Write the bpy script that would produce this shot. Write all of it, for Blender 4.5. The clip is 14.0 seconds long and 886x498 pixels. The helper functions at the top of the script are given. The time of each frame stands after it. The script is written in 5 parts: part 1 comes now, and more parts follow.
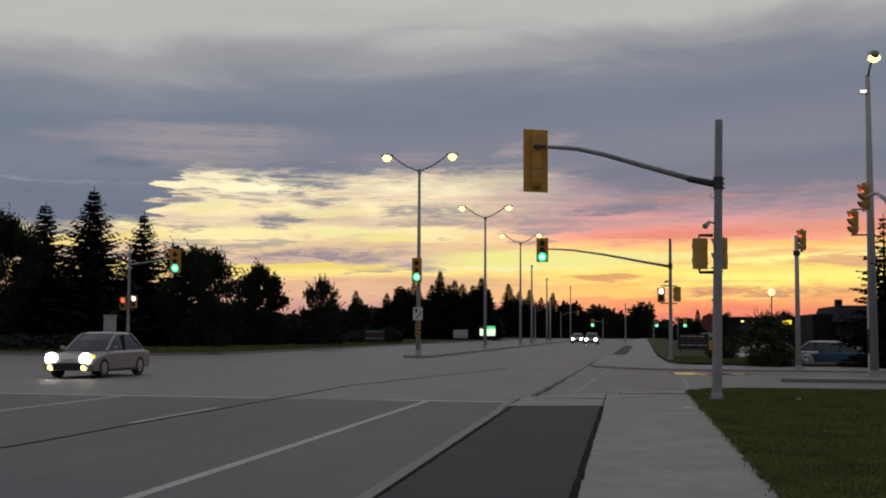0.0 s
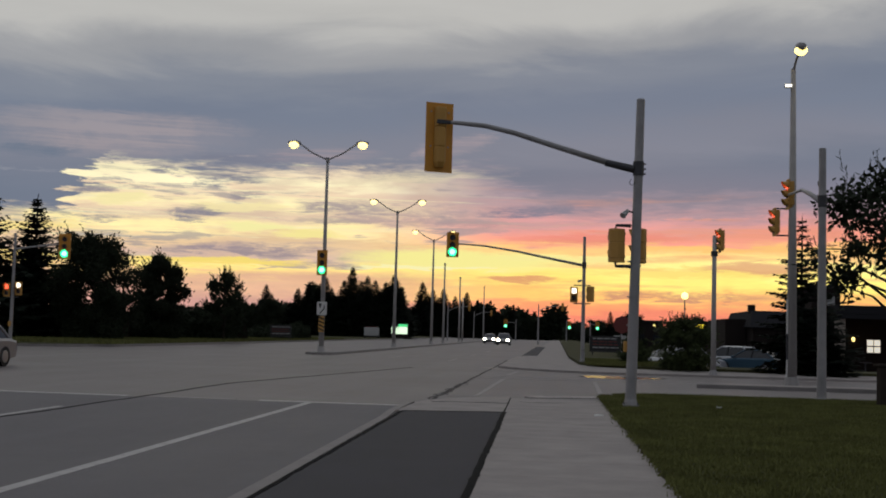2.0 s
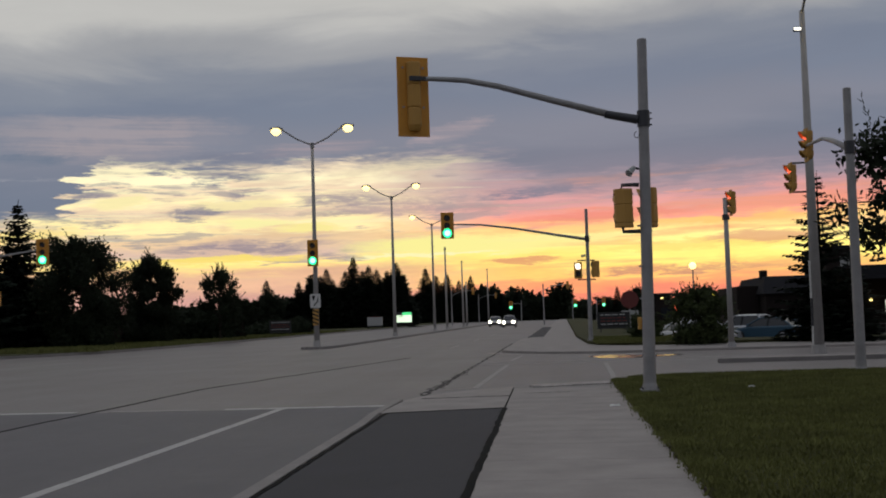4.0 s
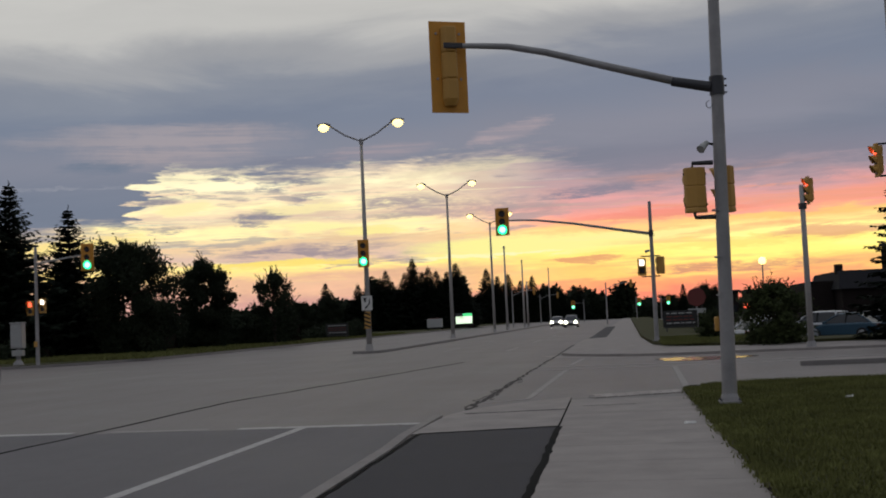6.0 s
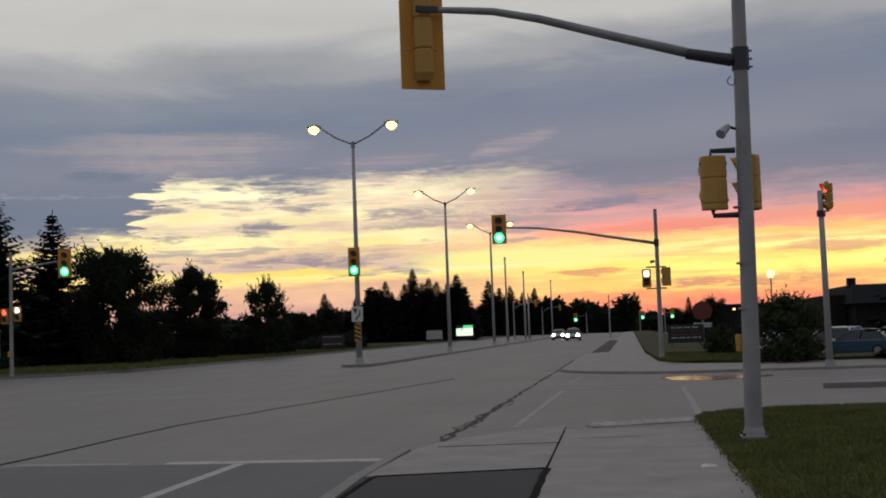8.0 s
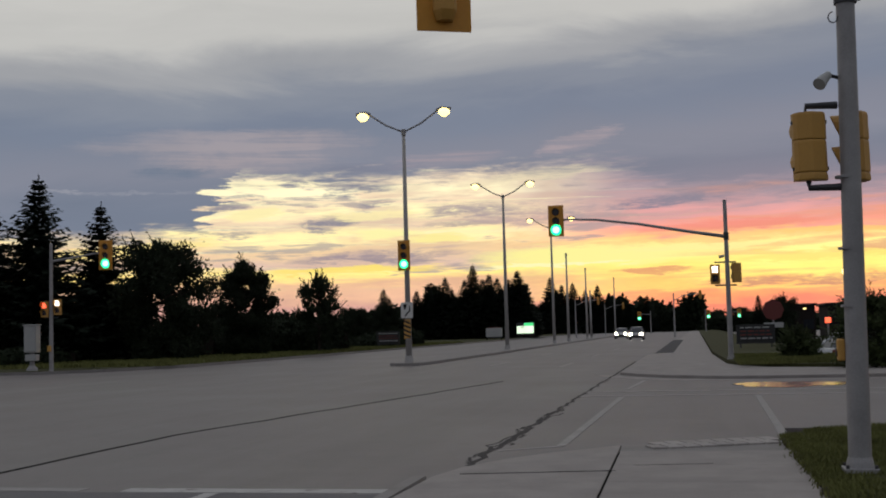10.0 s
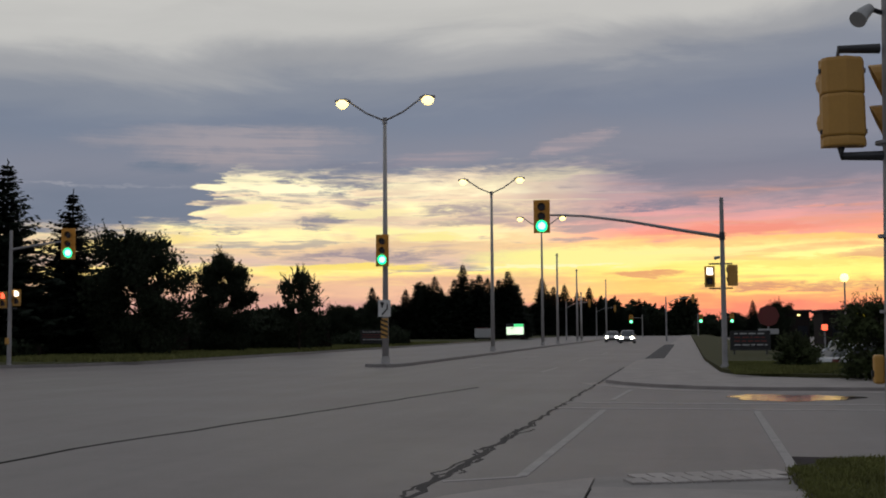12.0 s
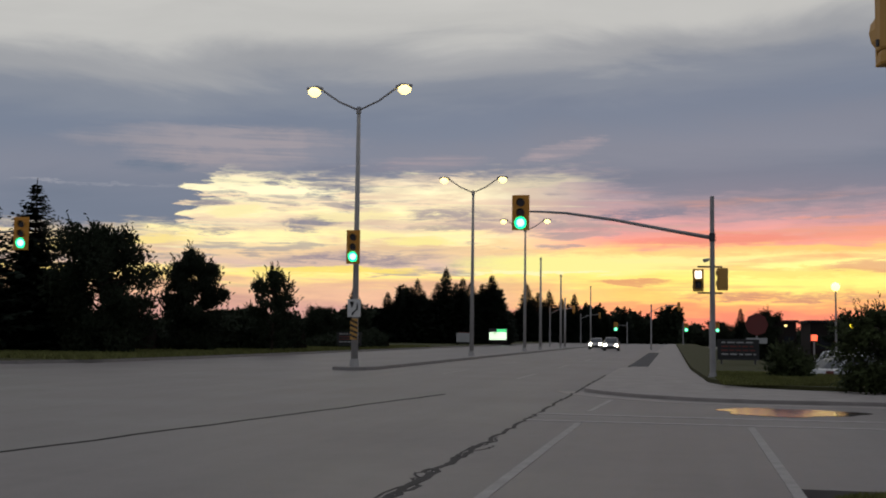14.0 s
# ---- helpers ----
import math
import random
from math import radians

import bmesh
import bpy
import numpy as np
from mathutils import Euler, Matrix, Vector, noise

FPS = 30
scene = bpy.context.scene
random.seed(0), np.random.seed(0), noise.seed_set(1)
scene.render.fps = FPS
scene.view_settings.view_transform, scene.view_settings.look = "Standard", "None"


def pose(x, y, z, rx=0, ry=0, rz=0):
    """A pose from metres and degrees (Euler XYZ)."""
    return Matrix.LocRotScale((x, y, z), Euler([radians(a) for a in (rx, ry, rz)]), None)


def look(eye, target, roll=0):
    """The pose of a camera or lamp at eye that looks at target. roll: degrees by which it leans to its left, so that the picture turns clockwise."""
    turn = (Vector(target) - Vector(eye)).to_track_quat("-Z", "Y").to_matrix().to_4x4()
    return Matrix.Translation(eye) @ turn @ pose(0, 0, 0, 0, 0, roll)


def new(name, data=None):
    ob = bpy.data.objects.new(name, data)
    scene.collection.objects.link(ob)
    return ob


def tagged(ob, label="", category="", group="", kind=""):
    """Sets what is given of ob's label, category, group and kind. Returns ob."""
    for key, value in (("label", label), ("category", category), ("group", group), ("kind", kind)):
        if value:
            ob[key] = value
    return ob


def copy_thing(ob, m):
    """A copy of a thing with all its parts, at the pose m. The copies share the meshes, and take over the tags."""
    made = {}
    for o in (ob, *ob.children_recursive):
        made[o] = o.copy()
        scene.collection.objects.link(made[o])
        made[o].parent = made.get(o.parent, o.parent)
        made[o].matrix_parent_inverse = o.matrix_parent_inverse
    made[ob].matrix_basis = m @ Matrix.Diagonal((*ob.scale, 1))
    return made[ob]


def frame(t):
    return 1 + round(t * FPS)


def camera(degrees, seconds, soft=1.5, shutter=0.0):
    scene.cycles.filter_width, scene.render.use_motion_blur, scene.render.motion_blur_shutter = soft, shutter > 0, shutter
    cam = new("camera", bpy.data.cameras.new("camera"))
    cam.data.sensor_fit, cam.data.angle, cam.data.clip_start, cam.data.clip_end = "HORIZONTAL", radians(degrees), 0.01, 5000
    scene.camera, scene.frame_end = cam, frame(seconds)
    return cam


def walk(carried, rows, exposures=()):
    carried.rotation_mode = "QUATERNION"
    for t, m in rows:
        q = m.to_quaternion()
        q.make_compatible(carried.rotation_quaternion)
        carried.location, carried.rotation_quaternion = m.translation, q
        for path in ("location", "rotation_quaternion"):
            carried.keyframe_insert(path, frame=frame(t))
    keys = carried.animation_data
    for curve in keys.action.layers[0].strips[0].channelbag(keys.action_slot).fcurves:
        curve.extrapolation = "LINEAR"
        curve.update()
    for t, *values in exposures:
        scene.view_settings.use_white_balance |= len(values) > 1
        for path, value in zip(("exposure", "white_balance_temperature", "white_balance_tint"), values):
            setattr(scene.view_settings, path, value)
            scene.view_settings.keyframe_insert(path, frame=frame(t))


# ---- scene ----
cam = camera(41.8, 14.0, soft=1.9)
PATH = [
    (0, (1.692, -7.672, 1.62), (1.352, -5.706, 1.762), 0.3),
    (0.5, (1.727, -7.079, 1.571), (1.464, -5.102, 1.717), 0.7),
    (1, (1.758, -6.277, 1.563), (1.541, -4.294, 1.7), 1.4),
    (1.5, (1.78, -5.539, 1.519), (1.552, -3.557, 1.656), 1.7),
    (2, (1.778, -4.746, 1.545), (1.58, -2.761, 1.687), 1.6),
    (2.5, (1.808, -3.961, 1.553), (1.609, -1.976, 1.691), 0.3),
    (5, (1.839, -0.081, 1.57), (1.634, 1.906, 1.682), -2.2),
    (5.5, (1.868, 0.601, 1.577), (1.643, 2.585, 1.698), -2.6),
    (6, (1.832, 1.308, 1.584), (1.525, 3.28, 1.707), -2.6),
    (6.5, (1.882, 2.095, 1.584), (1.573, 4.067, 1.715), -3.0),
    (7, (1.816, 2.861, 1.597), (1.511, 4.833, 1.731), -2.7),
    (7.5, (1.835, 3.592, 1.594), (1.522, 5.563, 1.734), -2.4),
    (8, (1.817, 4.349, 1.621), (1.505, 6.319, 1.764), -2.1),
    (8.5, (1.832, 5.035, 1.595), (1.516, 7.006, 1.723), -2.1),
    (9, (1.815, 5.801, 1.63), (1.426, 7.757, 1.779), -2.1),
    (9.2, (1.799, 6.104, 1.645), (1.384, 8.055, 1.786), -1.7),
    (11.3, (1.738, 9.492, 1.631), (1.324, 11.444, 1.773), -1.3),
    (11.5, (1.748, 9.712, 1.649), (1.348, 11.666, 1.787), -1.1),
    (12, (1.747, 10.458, 1.668), (1.338, 12.41, 1.808), -0.4),
    (12.5, (1.693, 11.204, 1.66), (1.302, 13.161, 1.792), 0.1),
    (13, (1.702, 11.838, 1.635), (1.299, 13.793, 1.76), 0.3),
    (13.5, (1.676, 12.682, 1.61), (1.273, 14.636, 1.748), 0.9),
    (14, (1.702, 13.398, 1.577), (1.315, 15.355, 1.725), 0.7),
]
walk(cam, [(t, look(eye, target, roll)) for t, eye, target, roll in PATH],
     [(0, -0.08, 6350, 10), (2.5, -0.04, 6350, 10), (6, 0.06, 6350, 10), (14, 0.05, 6350, 10)])

# ---- world and light ----
def lin(r, g, b):
    """Linear colour from the usual 0 to 255 values."""
    return tuple((c / 255 / 12.92 if c <= 10 else ((c / 255 + 0.055) / 1.055) ** 2.4) for c in (r, g, b)) + (1.0,)


class Net:
    """Short hand for a node tree."""

    def __init__(self, tree):
        self.t = tree

    def add(self, kind, **ins):
        n = self.t.nodes.new(kind)
        for k, v in ins.items():
            self.put(n.inputs[k.replace("_", " ")], v)
        return n

    def put(self, socket, v):
        if isinstance(v, bpy.types.NodeSocket):
            self.t.links.new(v, socket)
        else:
            socket.default_value = v

    def math(self, op, a, b=0.0, c=0.0, clamp=False):
        n = self.t.nodes.new("ShaderNodeMath")
        n.operation, n.use_clamp = op, clamp
        for s, v in zip(n.inputs, (a, b, c)):
            self.put(s, v)
        return n.outputs[0]

    def step(self, v, lo, hi):
        n = self.t.nodes.new("ShaderNodeMapRange")
        n.interpolation_type = "SMOOTHSTEP"
        for s, x in zip(n.inputs, (v, lo, hi, 0.0, 1.0)):
            self.put(s, x)
        return n.outputs[0]

    def mix(self, f, a, b, mode="MIX"):
        n = self.t.nodes.new("ShaderNodeMix")
        n.data_type, n.blend_type = "RGBA", mode
        for s, v in zip((n.inputs[0], n.inputs[6], n.inputs[7]), (f, a, b)):
            self.put(s, v)
        return n.outputs[2]

    def ramp(self, f, stops):
        n = self.t.nodes.new("ShaderNodeValToRGB")
        n.color_ramp.interpolation = "EASE"
        el = n.color_ramp.elements
        while len(el) < len(stops):
            el.new(0.5)
        for e, (p, c) in zip(el, stops):
            e.position, e.color = p, c
        self.put(n.inputs[0], f)
        return n.outputs[0]

    def vec(self, x, y, z=0.0):
        n = self.add("ShaderNodeCombineXYZ", X=x, Y=y, Z=z)
        return n.outputs[0]

    def noise(self, v, scale, detail=4.0, rough=0.55, warp=0.0):
        n = self.add("ShaderNodeTexNoise", Vector=v, Scale=scale, Detail=detail, Roughness=rough, Distortion=warp)
        return n.outputs["Fac"]


SUN_AZ, SUN_EL = 2.0, 1.0
world = bpy.data.worlds.new("dusk")
world.use_nodes = True
scene.world = world
w = Net(world.node_tree)
world.node_tree.nodes.clear()
d = w.add("ShaderNodeTexCoord").outputs["Generated"]
sep = w.add("ShaderNodeSeparateXYZ", Vector=d)
el = w.math("MULTIPLY", w.math("ARCSINE", sep.outputs[2]), 180 / math.pi)
az = w.math("MULTIPLY", w.math("ARCTAN2", sep.outputs[0], sep.outputs[1]), 180 / math.pi)
# noise fields, drawn out along the horizon
def field(kx, ky, seed, detail=7.0, rough=0.58, warp=0.5):
    return w.noise(w.vec(w.math("MULTIPLY", az, kx), w.math("MULTIPLY", el, ky), seed), 1.0, detail, rough, warp)


def less(a, b):
    return w.math("SUBTRACT", a, b)


def times(a, b):
    return w.math("MULTIPLY", a, b)


broad, wisp, fine, puff = field(0.07, 0.3, 0.0), field(0.15, 0.85, 3.7), field(0.3, 2.2, 9.1), field(0.22, 0.5, 5.5)
hair = field(0.09, 3.2, 17.3, 8.0, 0.62, 0.8)
tuft, grain = field(0.9, 2.4, 27.0, 8.0, 0.65, 1.2), field(0.55, 4.5, 33.0, 8.0, 0.65, 1.0)
aw = w.math("ADD", az, w.math("ADD", times(less(puff, 0.5), 2.5), times(less(tuft, 0.5), 2.6)))
ew = w.math("ADD", el, w.math("ADD", w.math("ADD", times(less(wisp, 0.5), 0.6), times(less(fine, 0.5), 0.6)), times(less(grain, 0.5), 0.8)))
frayed = w.math("ADD", 0.3, times(w.step(w.math("ADD", times(grain, 0.6), times(tuft, 0.4)), 0.38, 0.56), 0.7))


def patch(a0, e0, ra, re, soft=0.25, tilt=0.0):
    """A drawn-out cloud patch about a place in the sky, with ragged edges."""
    u = times(less(aw, a0), 1 / ra)
    q = times(less(less(ew, e0), times(less(az, a0), tilt)), 1 / re)
    return w.step(w.math("ADD", times(u, u), times(q, q)), 1.0 + soft, soft)


# the lit band below the cloud deck
f = w.math("DIVIDE", w.math("ADD", el, w.math("ADD", times(less(broad, 0.5), 1.0), w.math("ADD", times(less(wisp, 0.5), 1.5), times(less(fine, 0.5), 1.3)))), 20.0, clamp=True)
left = w.ramp(f, [(0.0, lin(186, 134, 126)), (0.06, lin(200, 152, 140)), (0.115, lin(222, 176, 142)), (0.15, lin(255, 226, 134)), (0.172, lin(206, 176, 158)), (0.205, lin(226, 194, 152)),
                  (0.235, lin(255, 236, 170)), (0.265, lin(228, 200, 168)), (0.295, lin(255, 238, 180)), (0.32, lin(234, 208, 174)), (0.345, lin(255, 243, 196)), (0.375, lin(244, 226, 188)),
                  (0.41, lin(196, 178, 170)), (0.5, lin(160, 152, 158))])
right = w.ramp(f, [(0.0, lin(206, 112, 98)), (0.045, lin(232, 132, 108)), (0.07, lin(242, 156, 108)), (0.095, lin(252, 198, 112)), (0.13, lin(255, 232, 124)), (0.185, lin(255, 238, 146)),
                   (0.21, lin(250, 196, 126)), (0.235, lin(238, 152, 134)), (0.27, lin(210, 150, 148)), (0.33, lin(172, 148, 154)), (0.5, lin(142, 138, 152))])
base = w.mix(w.step(w.math("ADD", az, times(broad, 6.0)), -9.0, 1.5), left, right)
glow = w.math("ADD", 0.9, times(wisp, 0.62))
base = w.mix(1.0, base, w.vec(glow, glow, glow), "MULTIPLY")
peach = times(times(w.step(field(0.11, 0.6, 21.0), 0.46, 0.6), w.step(el, 3.4, 4.4)), w.step(az, -4.0, -8.0))
base = w.mix(times(peach, 0.6), base, lin(214, 188, 166))
spark = times(times(w.step(hair, 0.52, 0.66), w.step(el, 2.6, 3.6)), w.step(az, 0.0, -8.0))
base = w.mix(times(spark, 0.8), base, lin(255, 244, 196))
mixed = w.math("ADD", times(wisp, 0.4), w.math("ADD", times(fine, 0.35), times(hair, 0.25)))
streak = times(w.step(mixed, 0.512, 0.575), times(w.step(el, 1.8, 3.0), w.step(az, 3.0, -6.0)))
base = w.mix(times(streak, 0.75), base, lin(164, 152, 154))
rose_bar = times(w.step(field(0.05, 1.1, 14.0, 6.0), 0.5, 0.6), times(w.step(az, -6.0, 2.0), w.step(el, 1.0, 2.0)))
base = w.mix(times(rose_bar, 0.5), base, lin(236, 158, 122))
# single bars and patches that stand out: azimuth, height, half sizes, tilt, colour, weight
for a0, e0, ra, re, tilt, col, k in (
        (-16.8, 3.1, 5.0, 0.22, 0.03, (255, 228, 120), 0.95), (-27.5, 4.2, 5.2, 0.34, 0.08, (255, 230, 148), 0.95), (-4.6, 3.55, 6.5, 0.62, 0.0, (255, 246, 156), 1.0),
        (6.5, 3.15, 6.0, 0.3, 0.0, (255, 226, 120), 0.7), (8.5, 4.35, 6.0, 0.2, 0.0, (255, 206, 116), 0.6), (-14.7, 4.84, 1.9, 0.3, 0.02, (255, 246, 172), 0.95),
        (-12.2, 4.55, 1.8, 0.24, 0.0, (255, 240, 156), 0.9), (-21.0, 5.95, 1.8, 0.35, 0.04, (255, 240, 176), 0.9), (-15.6, 5.75, 2.6, 0.2, 0.03, (255, 238, 176), 0.8),
        (-15.4, 3.74, 4.8, 0.27, 0.03, (160, 146, 152), 0.95), (-10.6, 5.95, 2.9, 0.42, 0.0, (166, 152, 156), 0.9), (-10.8, 5.25, 2.2, 0.22, 0.0, (168, 154, 154), 0.75),
        (-16.1, 7.08, 2.0, 0.34, 0.06, (128, 130, 146), 0.95), (-19.2, 7.42, 1.0, 0.2, 0.0, (134, 134, 148), 0.9), (-21.8, 6.78, 1.4, 0.18, 0.03, (134, 134, 148), 0.9),
        (-17.5, 5.42, 1.6, 0.3, 0.04, (138, 136, 148), 0.95), (-17.9, 5.05, 1.0, 0.13, 0.0, (150, 146, 152), 0.8), (-15.5, 6.42, 1.0, 0.18, 0.08, (150, 144, 152), 0.8),
        (-22.5, 6.3, 1.3, 0.15, 0.05, (140, 138, 148), 0.9), (-22.3, 4.95, 1.8, 0.2, 0.05, (150, 142, 150), 0.85), (-20.3, 6.45, 0.9, 0.12, 0.0, (156, 150, 154), 0.7),
        (-7.2, 7.55, 4.0, 0.34, 0.08, (236, 220, 184), 0.85), (-0.9, 6.05, 3.2, 0.32, 0.06, (130, 130, 148), 0.9), (-4.2, 5.4, 2.2, 0.25, 0.02, (186, 152, 152), 0.7),
        (9.8, 3.4, 4.0, 0.3, 0.0, (222, 148, 126), 0.7), (-2.0, 2.62, 2.4, 0.22, 0.0, (226, 154, 114), 0.85), (5.5, 2.0, 6.0, 0.26, 0.0, (190, 128, 120), 0.75),
        (2.0, 4.75, 5.0, 0.3, 0.03, (242, 140, 126), 0.6), (-6.5, 3.1, 4.5, 0.14, 0.0, (255, 250, 190), 0.9), (0.5, 3.75, 5.0, 0.2, 0.02, (255, 244, 160), 0.9), (-1.0, 5.35, 3.5, 0.12, 0.05, (214, 168, 160), 0.7), (6.5, 5.9, 5.0, 0.16, 0.04, (190, 160, 166), 0.7), (-7.0, 5.6, 4.6, 0.6, 0.03, (176, 156, 158), 0.7)):
    base = w.mix(times(times(patch(a0, e0, ra, re, 0.15, tilt), k), frayed if max(col) < 200 else 1.0), base, lin(*col))
# the deck: its lower edge lies nearly level and drops at both sides
edge_l = times(w.step(w.math("ADD", az, w.math("ADD", times(less(wisp, 0.5), 9.0), times(less(fine, 0.5), 7.0))), -23.2, -24.8), -2.75)
edge_r = times(w.step(az, -5.0, 1.5), -1.5)
edge_ = w.math("ADD", w.math("ADD", 7.6, edge_l), edge_r)
lift = w.math("ADD", w.math("ADD", times(less(puff, 0.5), 1.0), times(less(wisp, 0.5), 1.5)), w.math("ADD", times(less(fine, 0.5), 1.8), times(less(grain, 0.5), 1.4)))
soft_r = w.math("ADD", 0.5, times(w.step(az, -12.0, 0.0), 0.7))
deck = w.step(w.math("DIVIDE", w.math("ADD", less(el, edge_), lift), soft_r), -0.8, 1.0)
up = w.math("ADD", el, w.math("ADD", times(less(broad, 0.5), 4.0), times(az, -0.05)))
deck_col = w.ramp(w.math("DIVIDE", up, 20.0, clamp=True),
                  [(0.18, lin(112, 124, 142)), (0.36, lin(118, 127, 144)), (0.46, lin(132, 136, 150)), (0.56, lin(122, 131, 148)), (0.64, lin(134, 140, 152)),
                   (0.70, lin(160, 161, 164)), (0.78, lin(196, 194, 189)), (1.0, lin(210, 207, 200))])
# thin mauve veils under the deck
veil = w.math("ADD", 0.35, times(w.step(w.math("ADD", times(hair, 0.5), times(puff, 0.5)), 0.44, 0.58), 0.65))
for a0, e0, ra, re, tilt, k, col in (
        (-21.0, 9.0, 6.5, 1.25, 0.05, 0.85, (166, 156, 160)), (-25.0, 9.4, 5.5, 0.7, 0.04, 0.6, (160, 154, 160)), (-5.2, 9.1, 2.4, 0.5, 0.22, 0.85, (172, 158, 163)),
        (-12.0, 8.5, 3.4, 0.45, 0.06, 0.7, (166, 152, 158)), (-27.6, 6.98, 4.6, 0.09, 0.0, 0.55, (176, 174, 180)), (-15.5, 8.15, 3.0, 0.28, 0.02, 0.8, (124, 128, 144)), (-25.4, 7.9, 2.4, 0.45, 0.0, 0.9, (112, 124, 142))):
    deck_col = w.mix(times(times(patch(a0, e0, ra, re, 0.1, tilt), k), veil), deck_col, lin(*col))
tone = w.math("ADD", 0.90, times(broad, 0.2))
deck_col = w.mix(1.0, deck_col, w.vec(tone, tone, tone), "MULTIPLY")
rose = times(w.step(az, -8.0, 4.0), w.step(el, 9.0, 5.0))
deck_col = w.mix(times(rose, 0.35), deck_col, lin(184, 152, 160))
base = w.mix(deck, base, deck_col)
# away from the sunset the band fades into an even overcast dusk
away = w.step(w.math("ABSOLUTE", w.math("ADD", az, 6.0)), 38.0, 95.0)
base = w.mix(away, base, w.ramp(f, [(0.0, lin(112, 114, 126)), (1.0, lin(160, 163, 170))]))
base = w.mix(w.step(el, 20.0, 50.0), base, lin(166, 169, 176))
base = w.mix(w.step(el, 0.0, -2.0), base, lin(60, 58, 56))
sky = w.add("ShaderNodeTexSky")
sky.sky_type, sky.sun_disc = "NISHITA", False
sky.sun_elevation, sky.sun_rotation = radians(SUN_EL), radians(SUN_AZ)
bg1 = w.add("ShaderNodeBackground", Color=base, Strength=1.0)
bg2 = w.add("ShaderNodeBackground", Color=sky.outputs[0], Strength=0.05)
both = w.add("ShaderNodeMixShader")
w.put(both.inputs[0], 0.06)
w.put(both.inputs[1], bg1.outputs[0])
w.put(both.inputs[2], bg2.outputs[0])
out = w.add("ShaderNodeOutputWorld", Surface=both.outputs[0])


# ---- materials ----
def material(name, colour, rough=0.8, metal=0.0, vary=0.25, scale=3.0, fine=40.0, bump=0.15, glow=0.0, glow_colour=None, per=0.0, coat=0.0, spec=0.5):
    """A procedural surface: large and fine variation, relief, and a shift from object to object."""
    m = bpy.data.materials.new(name)
    m.use_nodes = True
    n = Net(m.node_tree)
    b = m.node_tree.nodes["Principled BSDF"]
    pos = n.add("ShaderNodeTexCoord").outputs["Object"]
    big, small = n.noise(pos, scale, 5.0, 0.6), n.noise(pos, fine, 3.0, 0.6)
    k = n.math("ADD", n.math("MULTIPLY", big, 0.65), n.math("MULTIPLY", small, 0.35))
    k = n.math("ADD", n.math("MULTIPLY", n.math("SUBTRACT", k, 0.5), 3.0 * vary), 1.0)
    if per:
        rnd = n.add("ShaderNodeObjectInfo").outputs["Random"]
        k = n.math("MULTIPLY", k, n.math("ADD", 1.0 - per / 2, n.math("MULTIPLY", rnd, per)))
    col = n.mix(1.0, (*colour[:3], 1.0), n.vec(k, k, k), "MULTIPLY")
    n.put(b.inputs["Base Color"], col)
    n.put(b.inputs["Roughness"], n.math("ADD", rough - 0.12, n.math("MULTIPLY", big, 0.24), clamp=True))
    b.inputs["Metallic"].default_value = metal
    b.inputs["Coat Weight"].default_value = coat
    b.inputs["Specular IOR Level"].default_value = spec
    if bump:
        bp = n.add("ShaderNodeBump", Strength=bump, Distance=0.02, Height=small)
        n.put(b.inputs["Normal"], bp.outputs[0])
    if glow:
        b.inputs["Emission Color"].default_value = (*(glow_colour or colour)[:3], 1.0)
        b.inputs["Emission Strength"].default_value = glow
    return m



def worn_road(name, colour, rough, spec):
    """Asphalt: fine stones, blotches, darker wheel paths along the road and paler worn strips."""
    m = bpy.data.materials.new(name)
    m.use_nodes = True
    n = Net(m.node_tree)
    b = m.node_tree.nodes["Principled BSDF"]
    pos = n.add("ShaderNodeTexCoord").outputs["Object"]
    xyz = n.add("ShaderNodeSeparateXYZ", Vector=pos)
    lanes = n.noise(n.vec(n.math("MULTIPLY", xyz.outputs[0], 0.9), n.math("MULTIPLY", xyz.outputs[1], 0.03)), 1.0, 4.0, 0.6)
    blot, mid, grit = n.noise(pos, 0.22, 6.0, 0.6), n.noise(pos, 2.3, 5.0, 0.65), n.noise(pos, 75.0, 2.0, 0.7)
    k = n.math("ADD", n.math("MULTIPLY", lanes, 0.34), n.math("ADD", n.math("MULTIPLY", blot, 0.34), n.math("ADD", n.math("MULTIPLY", mid, 0.2), n.math("MULTIPLY", grit, 0.22))))
    k = n.math("ADD", n.math("MULTIPLY", n.math("SUBTRACT", k, 0.55), 1.5), 1.0)
    n.put(b.inputs["Base Color"], n.mix(1.0, (*colour, 1.0), n.vec(k, k, k), "MULTIPLY"))
    n.put(b.inputs["Roughness"], n.math("ADD", rough - 0.15, n.math("MULTIPLY", blot, 0.3), clamp=True))
    b.inputs["Specular IOR Level"].default_value = spec
    bp = n.add("ShaderNodeBump", Strength=0.2, Distance=0.012, Height=n.math("ADD", grit, n.math("MULTIPLY", mid, 0.5)))
    n.put(b.inputs["Normal"], bp.outputs[0])
    return m


